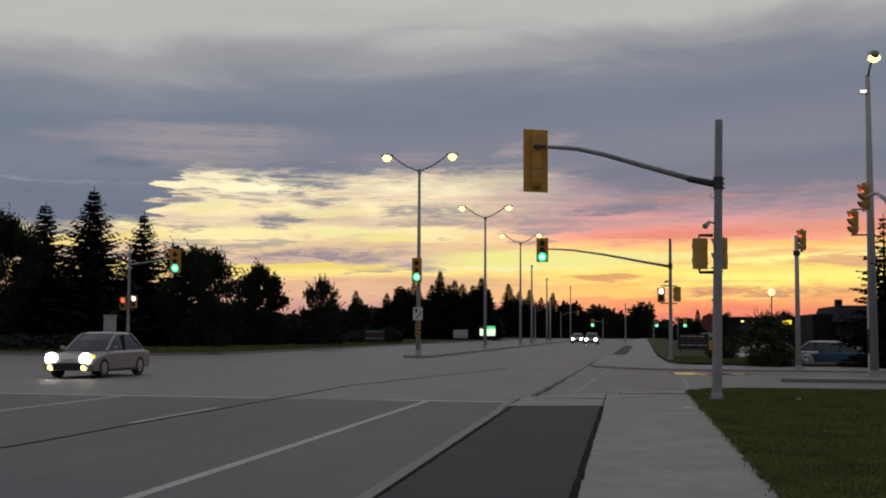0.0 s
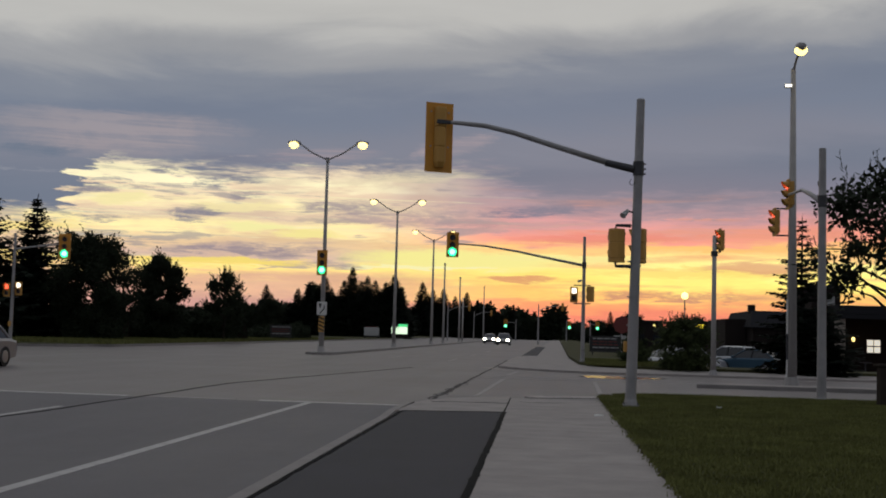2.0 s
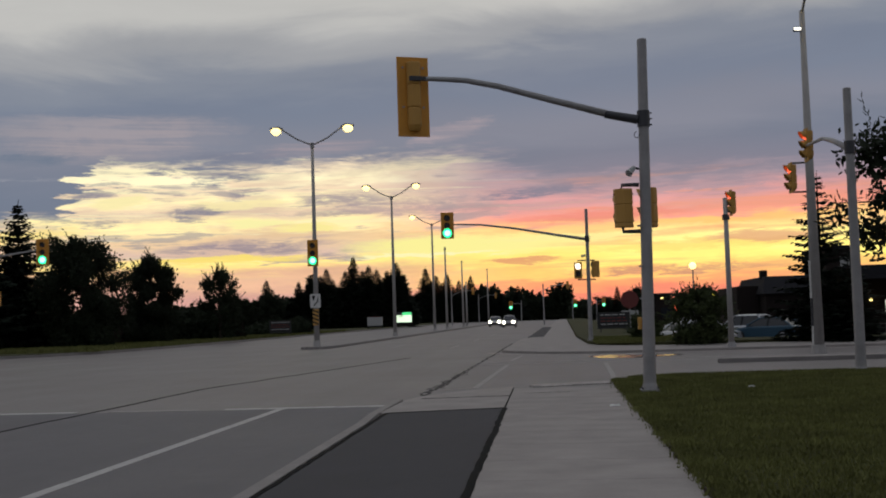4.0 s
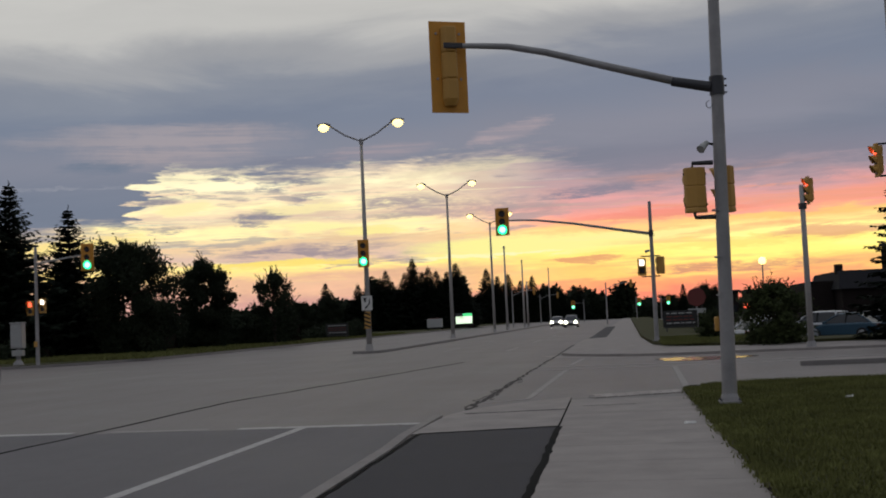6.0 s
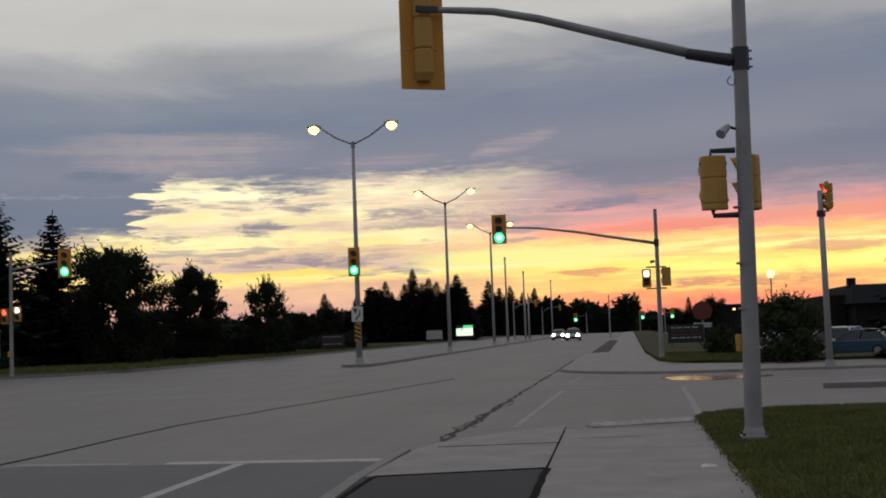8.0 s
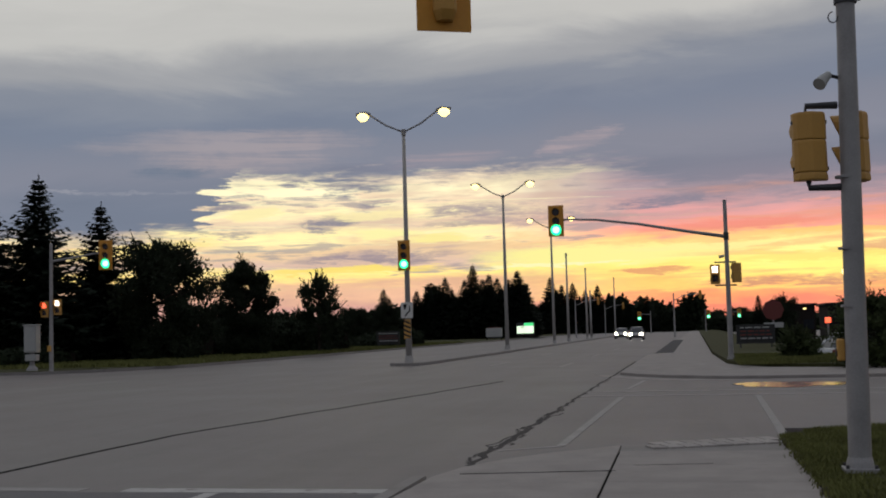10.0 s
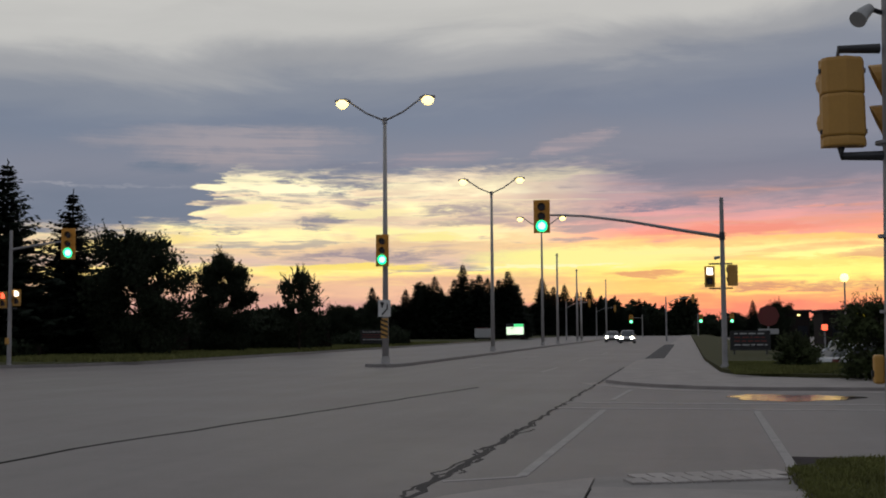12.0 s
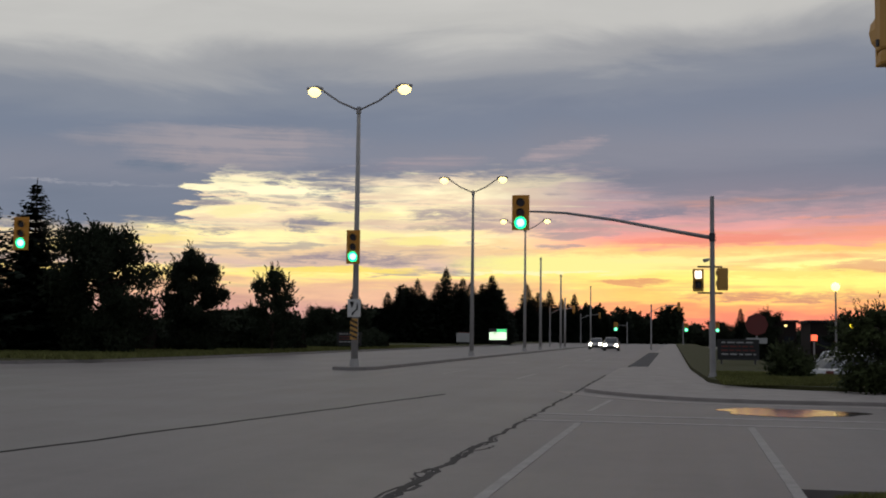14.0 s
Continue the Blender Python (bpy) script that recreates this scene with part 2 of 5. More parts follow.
ASPHALT = worn_road("asphalt", (0.138, 0.119, 0.116), 0.55, 0.42)
OLDASPHALT = worn_road("dark_asphalt", (0.09, 0.084, 0.091), 0.62, 0.33)
PATCH = material("new_asphalt", (0.052, 0.05, 0.055), 0.85, vary=0.45, scale=0.9, fine=60, bump=0.3, spec=0.25)
CONCRETE = material("concrete", (0.29, 0.262, 0.245), 0.85, vary=0.42, scale=1.3, fine=60, bump=0.1, per=0.05, spec=0.3)
KERB = material("kerb_concrete", (0.22, 0.203, 0.192), 0.85, vary=0.35, scale=2, fine=40, bump=0.25, per=0.15)
PAINT = material("road_paint", (0.40, 0.385, 0.37), 0.7, vary=0.35, scale=4, fine=60, bump=0.1)
n_ = Net(PAINT.node_tree)
bs = PAINT.node_tree.nodes["Principled BSDF"]
worn = n_.noise(n_.add("ShaderNodeTexCoord").outputs["Object"], 5.0, 8.0, 0.7)
n_.put(bs.inputs["Base Color"], n_.mix(n_.step(worn, 0.54, 0.66), bs.inputs["Base Color"].links[0].from_socket, (0.2, 0.178, 0.17, 1.0)))
OLDPAINT = material("faded_road_paint", (0.27, 0.252, 0.243), 0.75, vary=0.5, scale=3, fine=50, bump=0.1)
CRACK = material("tar_seal", (0.012, 0.012, 0.012), 0.9, vary=0.3, spec=0.05)
SEAM = material("weathered_seal", (0.05, 0.046, 0.045), 0.85, vary=0.5, scale=2, fine=30, spec=0.15)
GRASS = material("lawn", (0.05, 0.05, 0.02), 0.9, vary=0.5, scale=0.9, fine=25, bump=0.5, spec=0.12)
BLADE = material("grass_blade", (0.122, 0.126, 0.04), 0.8, vary=0.75, scale=1.1, fine=9, bump=0, spec=0.12)
EARTH = material("soil", (0.05, 0.04, 0.03), 0.95, vary=0.4, spec=0.12)
STEEL = material("galvanised_steel", (0.29, 0.28, 0.28), 0.6, 0.3, vary=0.4, scale=3, fine=60, bump=0.1)
POLE = material("concrete_pole", (0.34, 0.325, 0.31), 0.8, vary=0.2, scale=4, fine=70, bump=0.2)
DARKSTEEL = material("dark_steel", (0.05, 0.05, 0.055), 0.5, 0.4, vary=0.2)
BOARD = material("signal_board_yellow", (0.56, 0.25, 0.026), 0.6, vary=0.2, scale=3, fine=30, bump=0.08)
YELLOW = material("signal_yellow", (0.47, 0.25, 0.05), 0.6, vary=0.15, scale=3, fine=30, bump=0.08)
BLACK = material("black_paint", (0.012, 0.012, 0.012), 0.6, vary=0.2)
WHITE = material("white_paint", (0.62, 0.61, 0.58), 0.6, vary=0.12)
GREYPAINT = material("grey_cabinet_paint", (0.34, 0.34, 0.33), 0.5, vary=0.15)
BARK = material("bark", (0.035, 0.028, 0.022), 0.95, vary=0.4, scale=4, fine=30, bump=0.6, spec=0.12)
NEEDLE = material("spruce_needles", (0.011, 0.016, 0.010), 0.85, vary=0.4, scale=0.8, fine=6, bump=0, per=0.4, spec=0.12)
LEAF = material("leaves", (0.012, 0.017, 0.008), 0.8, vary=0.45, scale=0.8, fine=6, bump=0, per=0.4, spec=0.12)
BUSHLEAF = material("shrub_leaves", (0.035, 0.045, 0.016), 0.8, vary=0.45, scale=1.2, fine=8, bump=0, per=0.3, spec=0.12)
GREEN_ON = material("green_light_on", (0.05, 0.6, 0.3), 0.4, vary=0, bump=0, glow=1.7, glow_colour=(0.015, 1.0, 0.36))
GREEN_GLARE = material("green_light_glare", (0.6, 0.9, 0.8), 0.4, vary=0, bump=0, glow=2.2, glow_colour=(0.4, 1.0, 0.72))
RED_ON = material("red_light_on", (0.7, 0.05, 0.03), 0.4, vary=0, bump=0, glow=2, glow_colour=(1.0, 0.12, 0.05))
WHITE_ON = material("walk_light_on", (0.8, 0.8, 0.75), 0.4, vary=0, bump=0, glow=2.5, glow_colour=(1.0, 0.92, 0.75))
LAMP_ON = material("lamp_lens_on", (0.9, 0.8, 0.6), 0.4, vary=0, bump=0, glow=2.8, glow_colour=(1.0, 0.74, 0.22))
HEAD_ON = material("headlight_on", (0.9, 0.9, 0.8), 0.3, vary=0, bump=0, glow=10, glow_colour=(1.0, 0.93, 0.72))
YELLOW_ON = material("yellow_sign_on", (0.8, 0.7, 0.05), 0.5, vary=0, bump=0, glow=1.2, glow_colour=(1.0, 0.75, 0.03))
SCREEN_ON = material("lit_sign_face", (0.8, 0.9, 0.8), 0.5, vary=0, bump=0, glow=1.1, glow_colour=(0.78, 1.0, 0.66))
LENS_OFF = material("dark_lens", (0.03, 0.02, 0.02), 0.25, vary=0, bump=0)
GLASS = material("tinted_glass", (0.02, 0.022, 0.026), 0.08, vary=0.1, bump=0)
TYRE = material("tyre_rubber", (0.012, 0.012, 0.012), 0.85, vary=0.2)
RIM = material("alloy_rim", (0.3, 0.3, 0.31), 0.35, 0.8, vary=0.1)
WATER = material("water", (0.02, 0.02, 0.022), 0.13, vary=0, bump=0)
BRICK = material("dark_brick", (0.018, 0.014, 0.013), 0.95, vary=0.3, scale=2, fine=25, spec=0.12)
STUCCO = material("buff_stucco", (0.28, 0.24, 0.2), 0.9, vary=0.2)
ROOF = material("roof_shingle", (0.02, 0.02, 0.023), 0.95, vary=0.3, scale=2, fine=20, spec=0.12)
REDPAINT = material("red_paint", (0.13, 0.022, 0.018), 0.6, vary=0.15)


# ---- building blocks ----
def part(name, bm, mat, parent=None, label="", smooth=False):
    me = bpy.data.meshes.new(name)
    bm.to_mesh(me)
    bm.free()
    for mm in mat if isinstance(mat, (list, tuple)) else [mat]:
        me.materials.append(mm)
    if smooth:
        for p in me.polygons:
            p.use_smooth = True
    ob = new(name, me)
    if parent is not None:
        ob.parent = parent
    if label:
        ob["label"] = label
    return ob


def thing(name, x, y, z, rz, label, category, group="", kind=""):
    e = new(name)
    e.empty_display_size = 0.2
    e.matrix_basis = pose(x, y, z, 0, 0, rz)
    return tagged(e, label, category, group, kind)


def box(x0, x1, y0, y1, z0, z1, bevel=0.0, bm=None):
    b = bmesh.new()
    v = [b.verts.new((x, y, z)) for z in (z0, z1) for x, y in ((x0, y0), (x1, y0), (x1, y1), (x0, y1))]
    for q in ((0, 3, 2, 1), (4, 5, 6, 7), (0, 1, 5, 4), (1, 2, 6, 5), (2, 3, 7, 6), (3, 0, 4, 7)):
        b.faces.new([v[i] for i in q])
    if bevel:
        bmesh.ops.bevel(b, geom=b.edges[:], offset=bevel, segments=2, affect="EDGES", profile=0.5)
    if bm is None:
        return b
    me = bpy.data.meshes.new("tmp")
    b.to_mesh(me)
    b.free()
    bm.from_mesh(me)
    bpy.data.meshes.remove(me)
    return bm


def tube(points, radii, seg=12, bm=None, caps=True):
    """A round tube along points."""
    bm = bm or bmesh.new()
    pts = [Vector(p) for p in points]
    rings = []
    for i, p in enumerate(pts):
        way = (pts[min(i + 1, len(pts) - 1)] - pts[max(i - 1, 0)]).normalized()
        side = way.cross(Vector((0, 0, 1)) if abs(way.z) < 0.9 else Vector((0, 1, 0))).normalized()
        up = side.cross(way)
        r = radii[i] if isinstance(radii, (list, tuple)) else radii
        rings.append([bm.verts.new(p + (side * math.cos(a) + up * math.sin(a)) * r) for a in (2 * math.pi * j / seg for j in range(seg))])
    for a, b in zip(rings, rings[1:]):
        for j in range(seg):
            bm.faces.new((a[j], a[(j + 1) % seg], b[(j + 1) % seg], b[j]))
    if caps:
        bm.faces.new(rings[0][::-1])
        bm.faces.new(rings[-1])
    return bm


def slab(outline, z0, z1, bm=None):
    """A flat slab with the given outline, anticlockwise."""
    bm = bm or bmesh.new()
    lo = [bm.verts.new((x, y, z0)) for x, y in outline]
    hi = [bm.verts.new((x, y, z1)) for x, y in outline]
    bm.faces.new(hi)
    for i in range(len(outline)):
        j = (i + 1) % len(outline)
        bm.faces.new((lo[i], lo[j], hi[j], hi[i]))
    return bm


def arc(cx, cy, r, a0, a1, n=12):
    return [(cx + r * math.cos(radians(a0 + (a1 - a0) * i / n)), cy + r * math.sin(radians(a0 + (a1 - a0) * i / n))) for i in range(n + 1)]


def ribbon(points, width, z0, z1, bm=None):
    """A strip of a width along a plan line, with height."""
    bm = bm or bmesh.new()
    pts = [Vector((*p, 0)) for p in points]
    rows = []
    for i, p in enumerate(pts):
        way = (pts[min(i + 1, len(pts) - 1)] - pts[max(i - 1, 0)]).normalized()
        n = Vector((-way.y, way.x, 0))
        a, b = p + n * width / 2, p - n * width / 2
        rows.append([bm.verts.new((q.x, q.y, z)) for q, z in ((b, z0), (b, z1), (a, z1), (a, z0))])
    for r, s in zip(rows, rows[1:]):
        for k in range(3):
            bm.faces.new((r[k], s[k], s[k + 1], r[k + 1]))
    bm.faces.new(rows[0])
    bm.faces.new(rows[-1][::-1])
    return bm


# ---- ground and roads ----
LOW = -0.45
bm = bmesh.new()
v = [bm.verts.new(p) for p in ((-2500, -1500, -0.6), (2500, -1500, -0.6), (2500, 3500, -0.6), (-2500, 3500, -0.6))]
bm.faces.new(v)
tagged(part("ground", bm, GRASS), "dark grass land reaching to the horizon", "ground", kind="structure")


def surface(name, outline, z0, z1, mat, label, category):
    return tagged(part(name, slab(outline, z0, z1), mat), label, category, kind="structure")


surface("road", [(-26.2, -60), (3.0, -60), (3.0, 26.3), (60, 26.3), (60, 43), (3, 43), (3, 300), (-26.2, 300), (-26.2, 66), (-120, 66), (-120, 10), (-26.2, 10)],
        -0.65, 0.0, ASPHALT, "worn grey asphalt of a wide road and its crossing", "road")
surface("road_approach", [(-26, -60), (-0.2, -60), (-0.25, -40), (-0.95, 3.5), (-1.2, 15.5), (-1.35, 19.0), (-16, 19.4), (-26, 19.6)], -0.03, 0.002, OLDASPHALT, "dark grey asphalt before the stop line", "road")
def foot_l(y):
    """Where the footway's left edge lies."""
    return 1.02 - 0.0145 * (y - 3.0)


def foot_r(y):
    return 3.05 - 0.008 * (y - 3.0)


surface("boulevard_patch", [(-0.6, -12), (foot_l(-12) - 0.02, -12), (foot_l(17.75) - 0.02, 17.75), (-1.08, 17.25)], -0.04, 0.03, PATCH, "fresh dark asphalt strip between kerb and footway", "pavement")
surface("lawn_corner", [(foot_r(-40), -40), (60, -40), (60, 26.1), (5.6, 26.1), (4.4, 25.9), (3.4, 25.3), (2.9, 24.5), (foot_r(23), 23)], -0.65, 0.07, GRASS, "dark green mown lawn at the street corner", "lawn")
surface("lawn_far", [(3.0, 54), (3.4, 51.8), (4.2, 50.2), (5.3, 49.2), (6.5, 48.7), (26, 48.6), (26, 52.5), (9.5, 53), (7.6, 57), (7.4, 72), (6.8, 300), (2.6, 300), (2.6, 70)], -0.65, 0.2, GRASS,
        "dark green grass verge across the side street", "lawn")
surface("parking_lot", [(7.0, 52.9), (60, 52.5), (60, 300), (6.6, 300)], -0.64, LOW, ASPHALT, "asphalt parking lot beside a low building", "parking lot")
surface("lawn_left", [(-120, 60), (-36, 60.2), (-31, 60.6), (-28.4, 63), (-26.6, 68), (-26.1, 78), (-26.1, 300), (-120, 300)], -0.65, 0.16, GRASS, "dark grass verge below the trees", "lawn")
surface("footway_far", [(-0.8, 47.4), (-0.2, 46.0), (0.8, 44.6), (2.2, 43.4), (3.8, 42.9), (60, 42.9), (60, 48.5), (6.5, 48.6), (5.3, 49.1), (4.15, 50.1), (3.3, 51.8), (2.9, 54), (2.55, 70), (2.55, 300), (0.6, 300), (-0.2, 75), (-0.8, 70)],
        -0.64, 0.09, CONCRETE, "pale concrete footway on the far corner", "pavement")
surface("verge_patch", [(-0.5, 74), (0.5, 74), (0.5, 130), (-0.5, 130)], -0.04, 0.096, PATCH, "dark asphalt strip beside the far footway", "pavement")
footway = surface("footway", [(foot_l(-30), -30), (foot_r(-30), -30), (foot_r(24.4) - 0.01, 24.4), (1.7, 24.15), (foot_l(23.6), 23.6)], -0.045, 0.022, KERB, "grey concrete footway laid in slabs", "pavement")
surface("footway_apron", [(-1.24, 17.27), (foot_l(17.77) - 0.02, 17.77), (foot_l(23.6) - 0.02, 23.55), (0.3, 23.1), (-0.1, 22.7), (-0.65, 21.9), (-1.0, 21.1), (-1.18, 20.2)], -0.045, 0.03, CONCRETE, "concrete apron at the kerb ramp", "pavement")
for name, pts, z in (("kerb_near", [(-0.25, -40), (-0.95, 3.5), (-1.2, 15.5), (-1.3, 17.2), (-1.32, 20.2)], 0.04), ("kerb_island", [(6.2, 32.6), (60, 32.6)], 0.12),
                     ("kerb_left", [(-120, 59.9), (-36, 60.1), (-31, 60.5), (-28.3, 62.9), (-26.5, 67.9), (-26.0, 78), (-26.0, 300)], 0.15)):
    tagged(part(name, ribbon(pts, 0.15, -0.04, z), KERB), "worn pale concrete kerb", "kerb", kind="structure")
surface("island_side", [(6.3, 32.72), (60, 32.72), (60, 34.0), (7.0, 34.0)], -0.04, 0.11, CONCRETE, "low concrete traffic island in the side street", "traffic island")
surface("median", [(-12.9, 62.6), (-12.5, 62.2), (-11.8, 62.2), (-11.4, 62.6), (-11.2, 64), (-11.2, 225), (-13.1, 225), (-13.1, 64)], -0.04, 0.14, KERB, "raised concrete median with lamp posts", "median")


fringe = random.Random(15)
pts = [(foot_r(y) + 0.03 + fringe.gauss(0, 0.025), y) for y in (k * 0.35 - 6 for k in range(87))]
tagged(part("soil_edge", ribbon(pts, 0.13, -0.02, 0.076), EARTH), "dark bare soil edge between footway and lawn", "soil", kind="structure")


def stripe(name, pts, width, label, mat=PAINT, z=0.006):
    return tagged(part(name, ribbon(pts, width, -0.02, z), mat), label, "road marking", kind="structure")


stripe("stop_line", [(-1.4, 19.2), (-4.4, 19.25)], 0.3, "worn white stop line")
stripe("stop_line", [(-4.9, 19.25), (-6.6, 19.35)], 0.26, "faded white stop line", OLDPAINT)
stripe("stop_line", [(-7.3, 19.35), (-16, 19.6)], 0.3, "worn white stop line")
stripe("lane_line", [(-3.2, -30), (-3.2, 8), (-3.3, 19.05)], 0.15, "worn white lane line")
stripe("lane_line", [(-10.95, -10), (-10.95, 19.3)], 0.13, "worn white lane line")
for y in (-9, 0, 11.5):
    stripe("lane_dash", [(-7.12, y), (-7.16, y + 4.2)], 0.11, "worn white lane dash", z=0.006)
for x, y in ((-3.9, 56), (-3.9, 72), (-3.9, 90), (-7.5, 60), (-7.5, 78)):
    stripe("lane_dash", [(x, y), (x, y + 6)], 0.14, "worn white lane dash", OLDPAINT)
stripe("crosswalk_line", [(-0.14, 23.75), (0.02, 34.9)], 0.13, "worn white crosswalk line", OLDPAINT)
stripe("crosswalk_line", [(-0.02, 38.2), (0.2, 43)], 0.12, "worn white crosswalk line", OLDPAINT)
stripe("crosswalk_line", [(2.95, 25.0), (3.08, 34.9)], 0.13, "worn white crosswalk line", OLDPAINT)
stripe("crosswalk_line", [(-0.95, 23.15), (-0.14, 23.7)], 0.13, "worn white crosswalk line", OLDPAINT)
# two pale bands across the side street, in the faded paint colour
stripe("cross_stripe", [(-1.0, 37.25), (1.5, 37.1), (60, 36.6)], 0.36, "pale stripe across the side street", OLDPAINT)
stripe("cross_stripe", [(-1.0, 35.35), (1.5, 35.3), (60, 34.6)], 0.3, "pale stripe across the side street", OLDPAINT)
stripe("gutter", [(-1.3, 47.2), (-0.75, 45.6), (0.3, 44.0), (1.8, 42.7), (3.6, 42.15), (60, 42.2)], 0.7, "pale concrete gutter", CONCRETE, 0.005)
rng = random.Random(4)
for name, x, y0, y1, wd, n in (("tar_joint", -6.95, -20, 44, 0.09, 60), ("tar_joint", -1.0, 21.5, 62, 0.07, 140)):
    pts = [(x + rng.uniform(-0.05, 0.05), y0 + (y1 - y0) * i / n) for i in range(n + 1)]
    pts = [(px + (max(0.0, py - 26) * 0.15 if x < -3 else 0.0), py) for px, py in pts]
    stripe(name, pts, wd, "dark tar-filled joint", CRACK if x < -3 else SEAM, 0.005)
for k in range(5):
    x, y, pts = -1.0 + rng.gauss(0, 0.05), 21.4 + 0.8 * k, []
    for i in range(22 + 6 * k):
        x, y = x + rng.gauss(0, 0.035) - 0.12 * (x + 1.0), y + rng.uniform(0.06, 0.24)
        pts.append((x, y))
    stripe("road_crack", pts, 0.03 + 0.03 * rng.random(), "dark ragged crack in the asphalt", SEAM, 0.0032 + 0.0003 * k)
for x0, y0, x1, y1, wd in ((-0.83, 2, -1.1, 17.2, 0.05), (foot_l(0), 0, foot_l(17.7), 17.7, 0.075), (-1.1, 17.25, 0.79, 17.76, 0.06), (0.79, 17.8, 0.76, 20.5, 0.018), (0.76, 20.5, 0.74, 22.6, 0.02), (-0.9, 20.4, 0.8, 20.7, 0.02), (1.0, 21.2, 1.9, 21.35, 0.02)):
    n = int(12 + 3 * math.hypot(x1 - x0, y1 - y0))
    for k in range(3 if wd > 0.04 else 1):
        pts = [(x0 + (x1 - x0) * i / n + rng.gauss(0, 0.14) * wd, y0 + (y1 - y0) * i / n + rng.gauss(0, 0.14) * wd) for i in range(n + 1)]
        stripe("edge_crack", pts, wd * (0.5 + 0.3 * k), "dark ragged gap along the asphalt strip", CRACK, 0.0365 + 0.0006 * k)
ring = []
for i in range(40):
    a = 2 * math.pi * i / 40
    r = 1 + 0.13 * math.sin(3 * a + 1) + 0.08 * math.sin(7 * a)
    ring.append((4.15 + 1.5 * r * math.cos(a), 39.5 + 1.35 * r * math.sin(a)))
surface("puddle", ring, -0.02, 0.009, WATER, "shallow puddle mirroring the sunset", "puddle")


# ---- posts, lamps and signals ----
def loft(rings, bm=None):
    """Joins rings of equal length, lists of points, into a closed skin."""
    bm = bm or bmesh.new()
    rows = [[bm.verts.new(p) for p in r] for r in rings]
    n = len(rows[0])
    for a, b in zip(rows, rows[1:]):
        for j in range(n):
            bm.faces.new((a[j], a[(j + 1) % n], b[(j + 1) % n], b[j]))
    bm.faces.new(rows[0][::-1])
    bm.faces.new(rows[-1])
    return bm


def visor(r, z, depth, y0):
    bm = bmesh.new()
    rows = []
    for i in range(13):
        a = radians(-35 + 250 * i / 12)
        c, s = math.cos(a), math.sin(a)
        d = depth * (0.35 + 0.65 * max(0.0, (s + 0.6) / 1.6))
        rows.append([bm.verts.new((q * c, y, z + q * s)) for q, y in ((r, y0), (r, y0 + d), (r - 0.012, y0 + d), (r - 0.012, y0))])
    for a, b in zip(rows, rows[1:]):
        for k in range(4):
            bm.faces.new((a[k], a[(k + 1) % 4], b[(k + 1) % 4], b[k]))
    return bm


def signal_head(parent, x, y, z, rz, h=1.5, w=0.62, lit=2, lamp=GREEN_ON, board=True, r=0.195):
    """Three lenses, top to bottom, looking along local +y. x, y, z: the middle of the board."""
    m = pose(x, y, z, 0, 0, rz)
    if board:
        head = part("signal_head", box(-w / 2, w / 2, -0.012, 0.012, -h / 2, h / 2, 0.006), BOARD, parent, "yellow signal backboard")
    else:
        head = part("signal_head", box(-0.15, 0.15, -0.02, 0.02, -h / 2, h / 2, 0.01), YELLOW, parent, "yellow signal head")
    head.matrix_basis = m
    hh = h * 0.86 / 2
    prof = [(-0.13, -0.012), (-0.13, -0.09), (-0.075, -0.18), (0.075, -0.18), (0.13, -0.09), (0.13, -0.012)]
    for k in range(3):
        z0, z1 = -hh + k * 2 * hh / 3 + 0.006, -hh + (k + 1) * 2 * hh / 3 - 0.006
        rings = [[(px * s, py * s2, zz) for px, py in prof] for zz, s, s2 in ((z0 - 0.004, 0.9 if k else 0.72, 0.9 if k else 0.7), (z0 + 0.02 + (0.0 if k else 0.08), 1, 1), (z1 - 0.02, 1, 1), (z1 + 0.004, 0.93, 0.93))]
        part("housing", loft(rings), YELLOW, head)
        zc = (z0 + z1) / 2
        on = (2 - k) == lit
        rr = r if on else min(r, 0.155)
        part("lens", tube([(0, 0.014, zc), (0, 0.045, zc)], [rr, rr - 0.015], 20), lamp if on else LENS_OFF, head, "glowing lens" if on else "")
        # pale inner disc: the burnt-out middle of the green light, built as a part
        if on and lamp is GREEN_ON:
            part("lens_glare", tube([(0, 0.046, zc), (0, 0.056, zc)], r * 0.62, 14), GREEN_GLARE, head)
        part("visor", visor(rr + 0.01, zc, 0.2, 0.014), YELLOW, head)
    return head


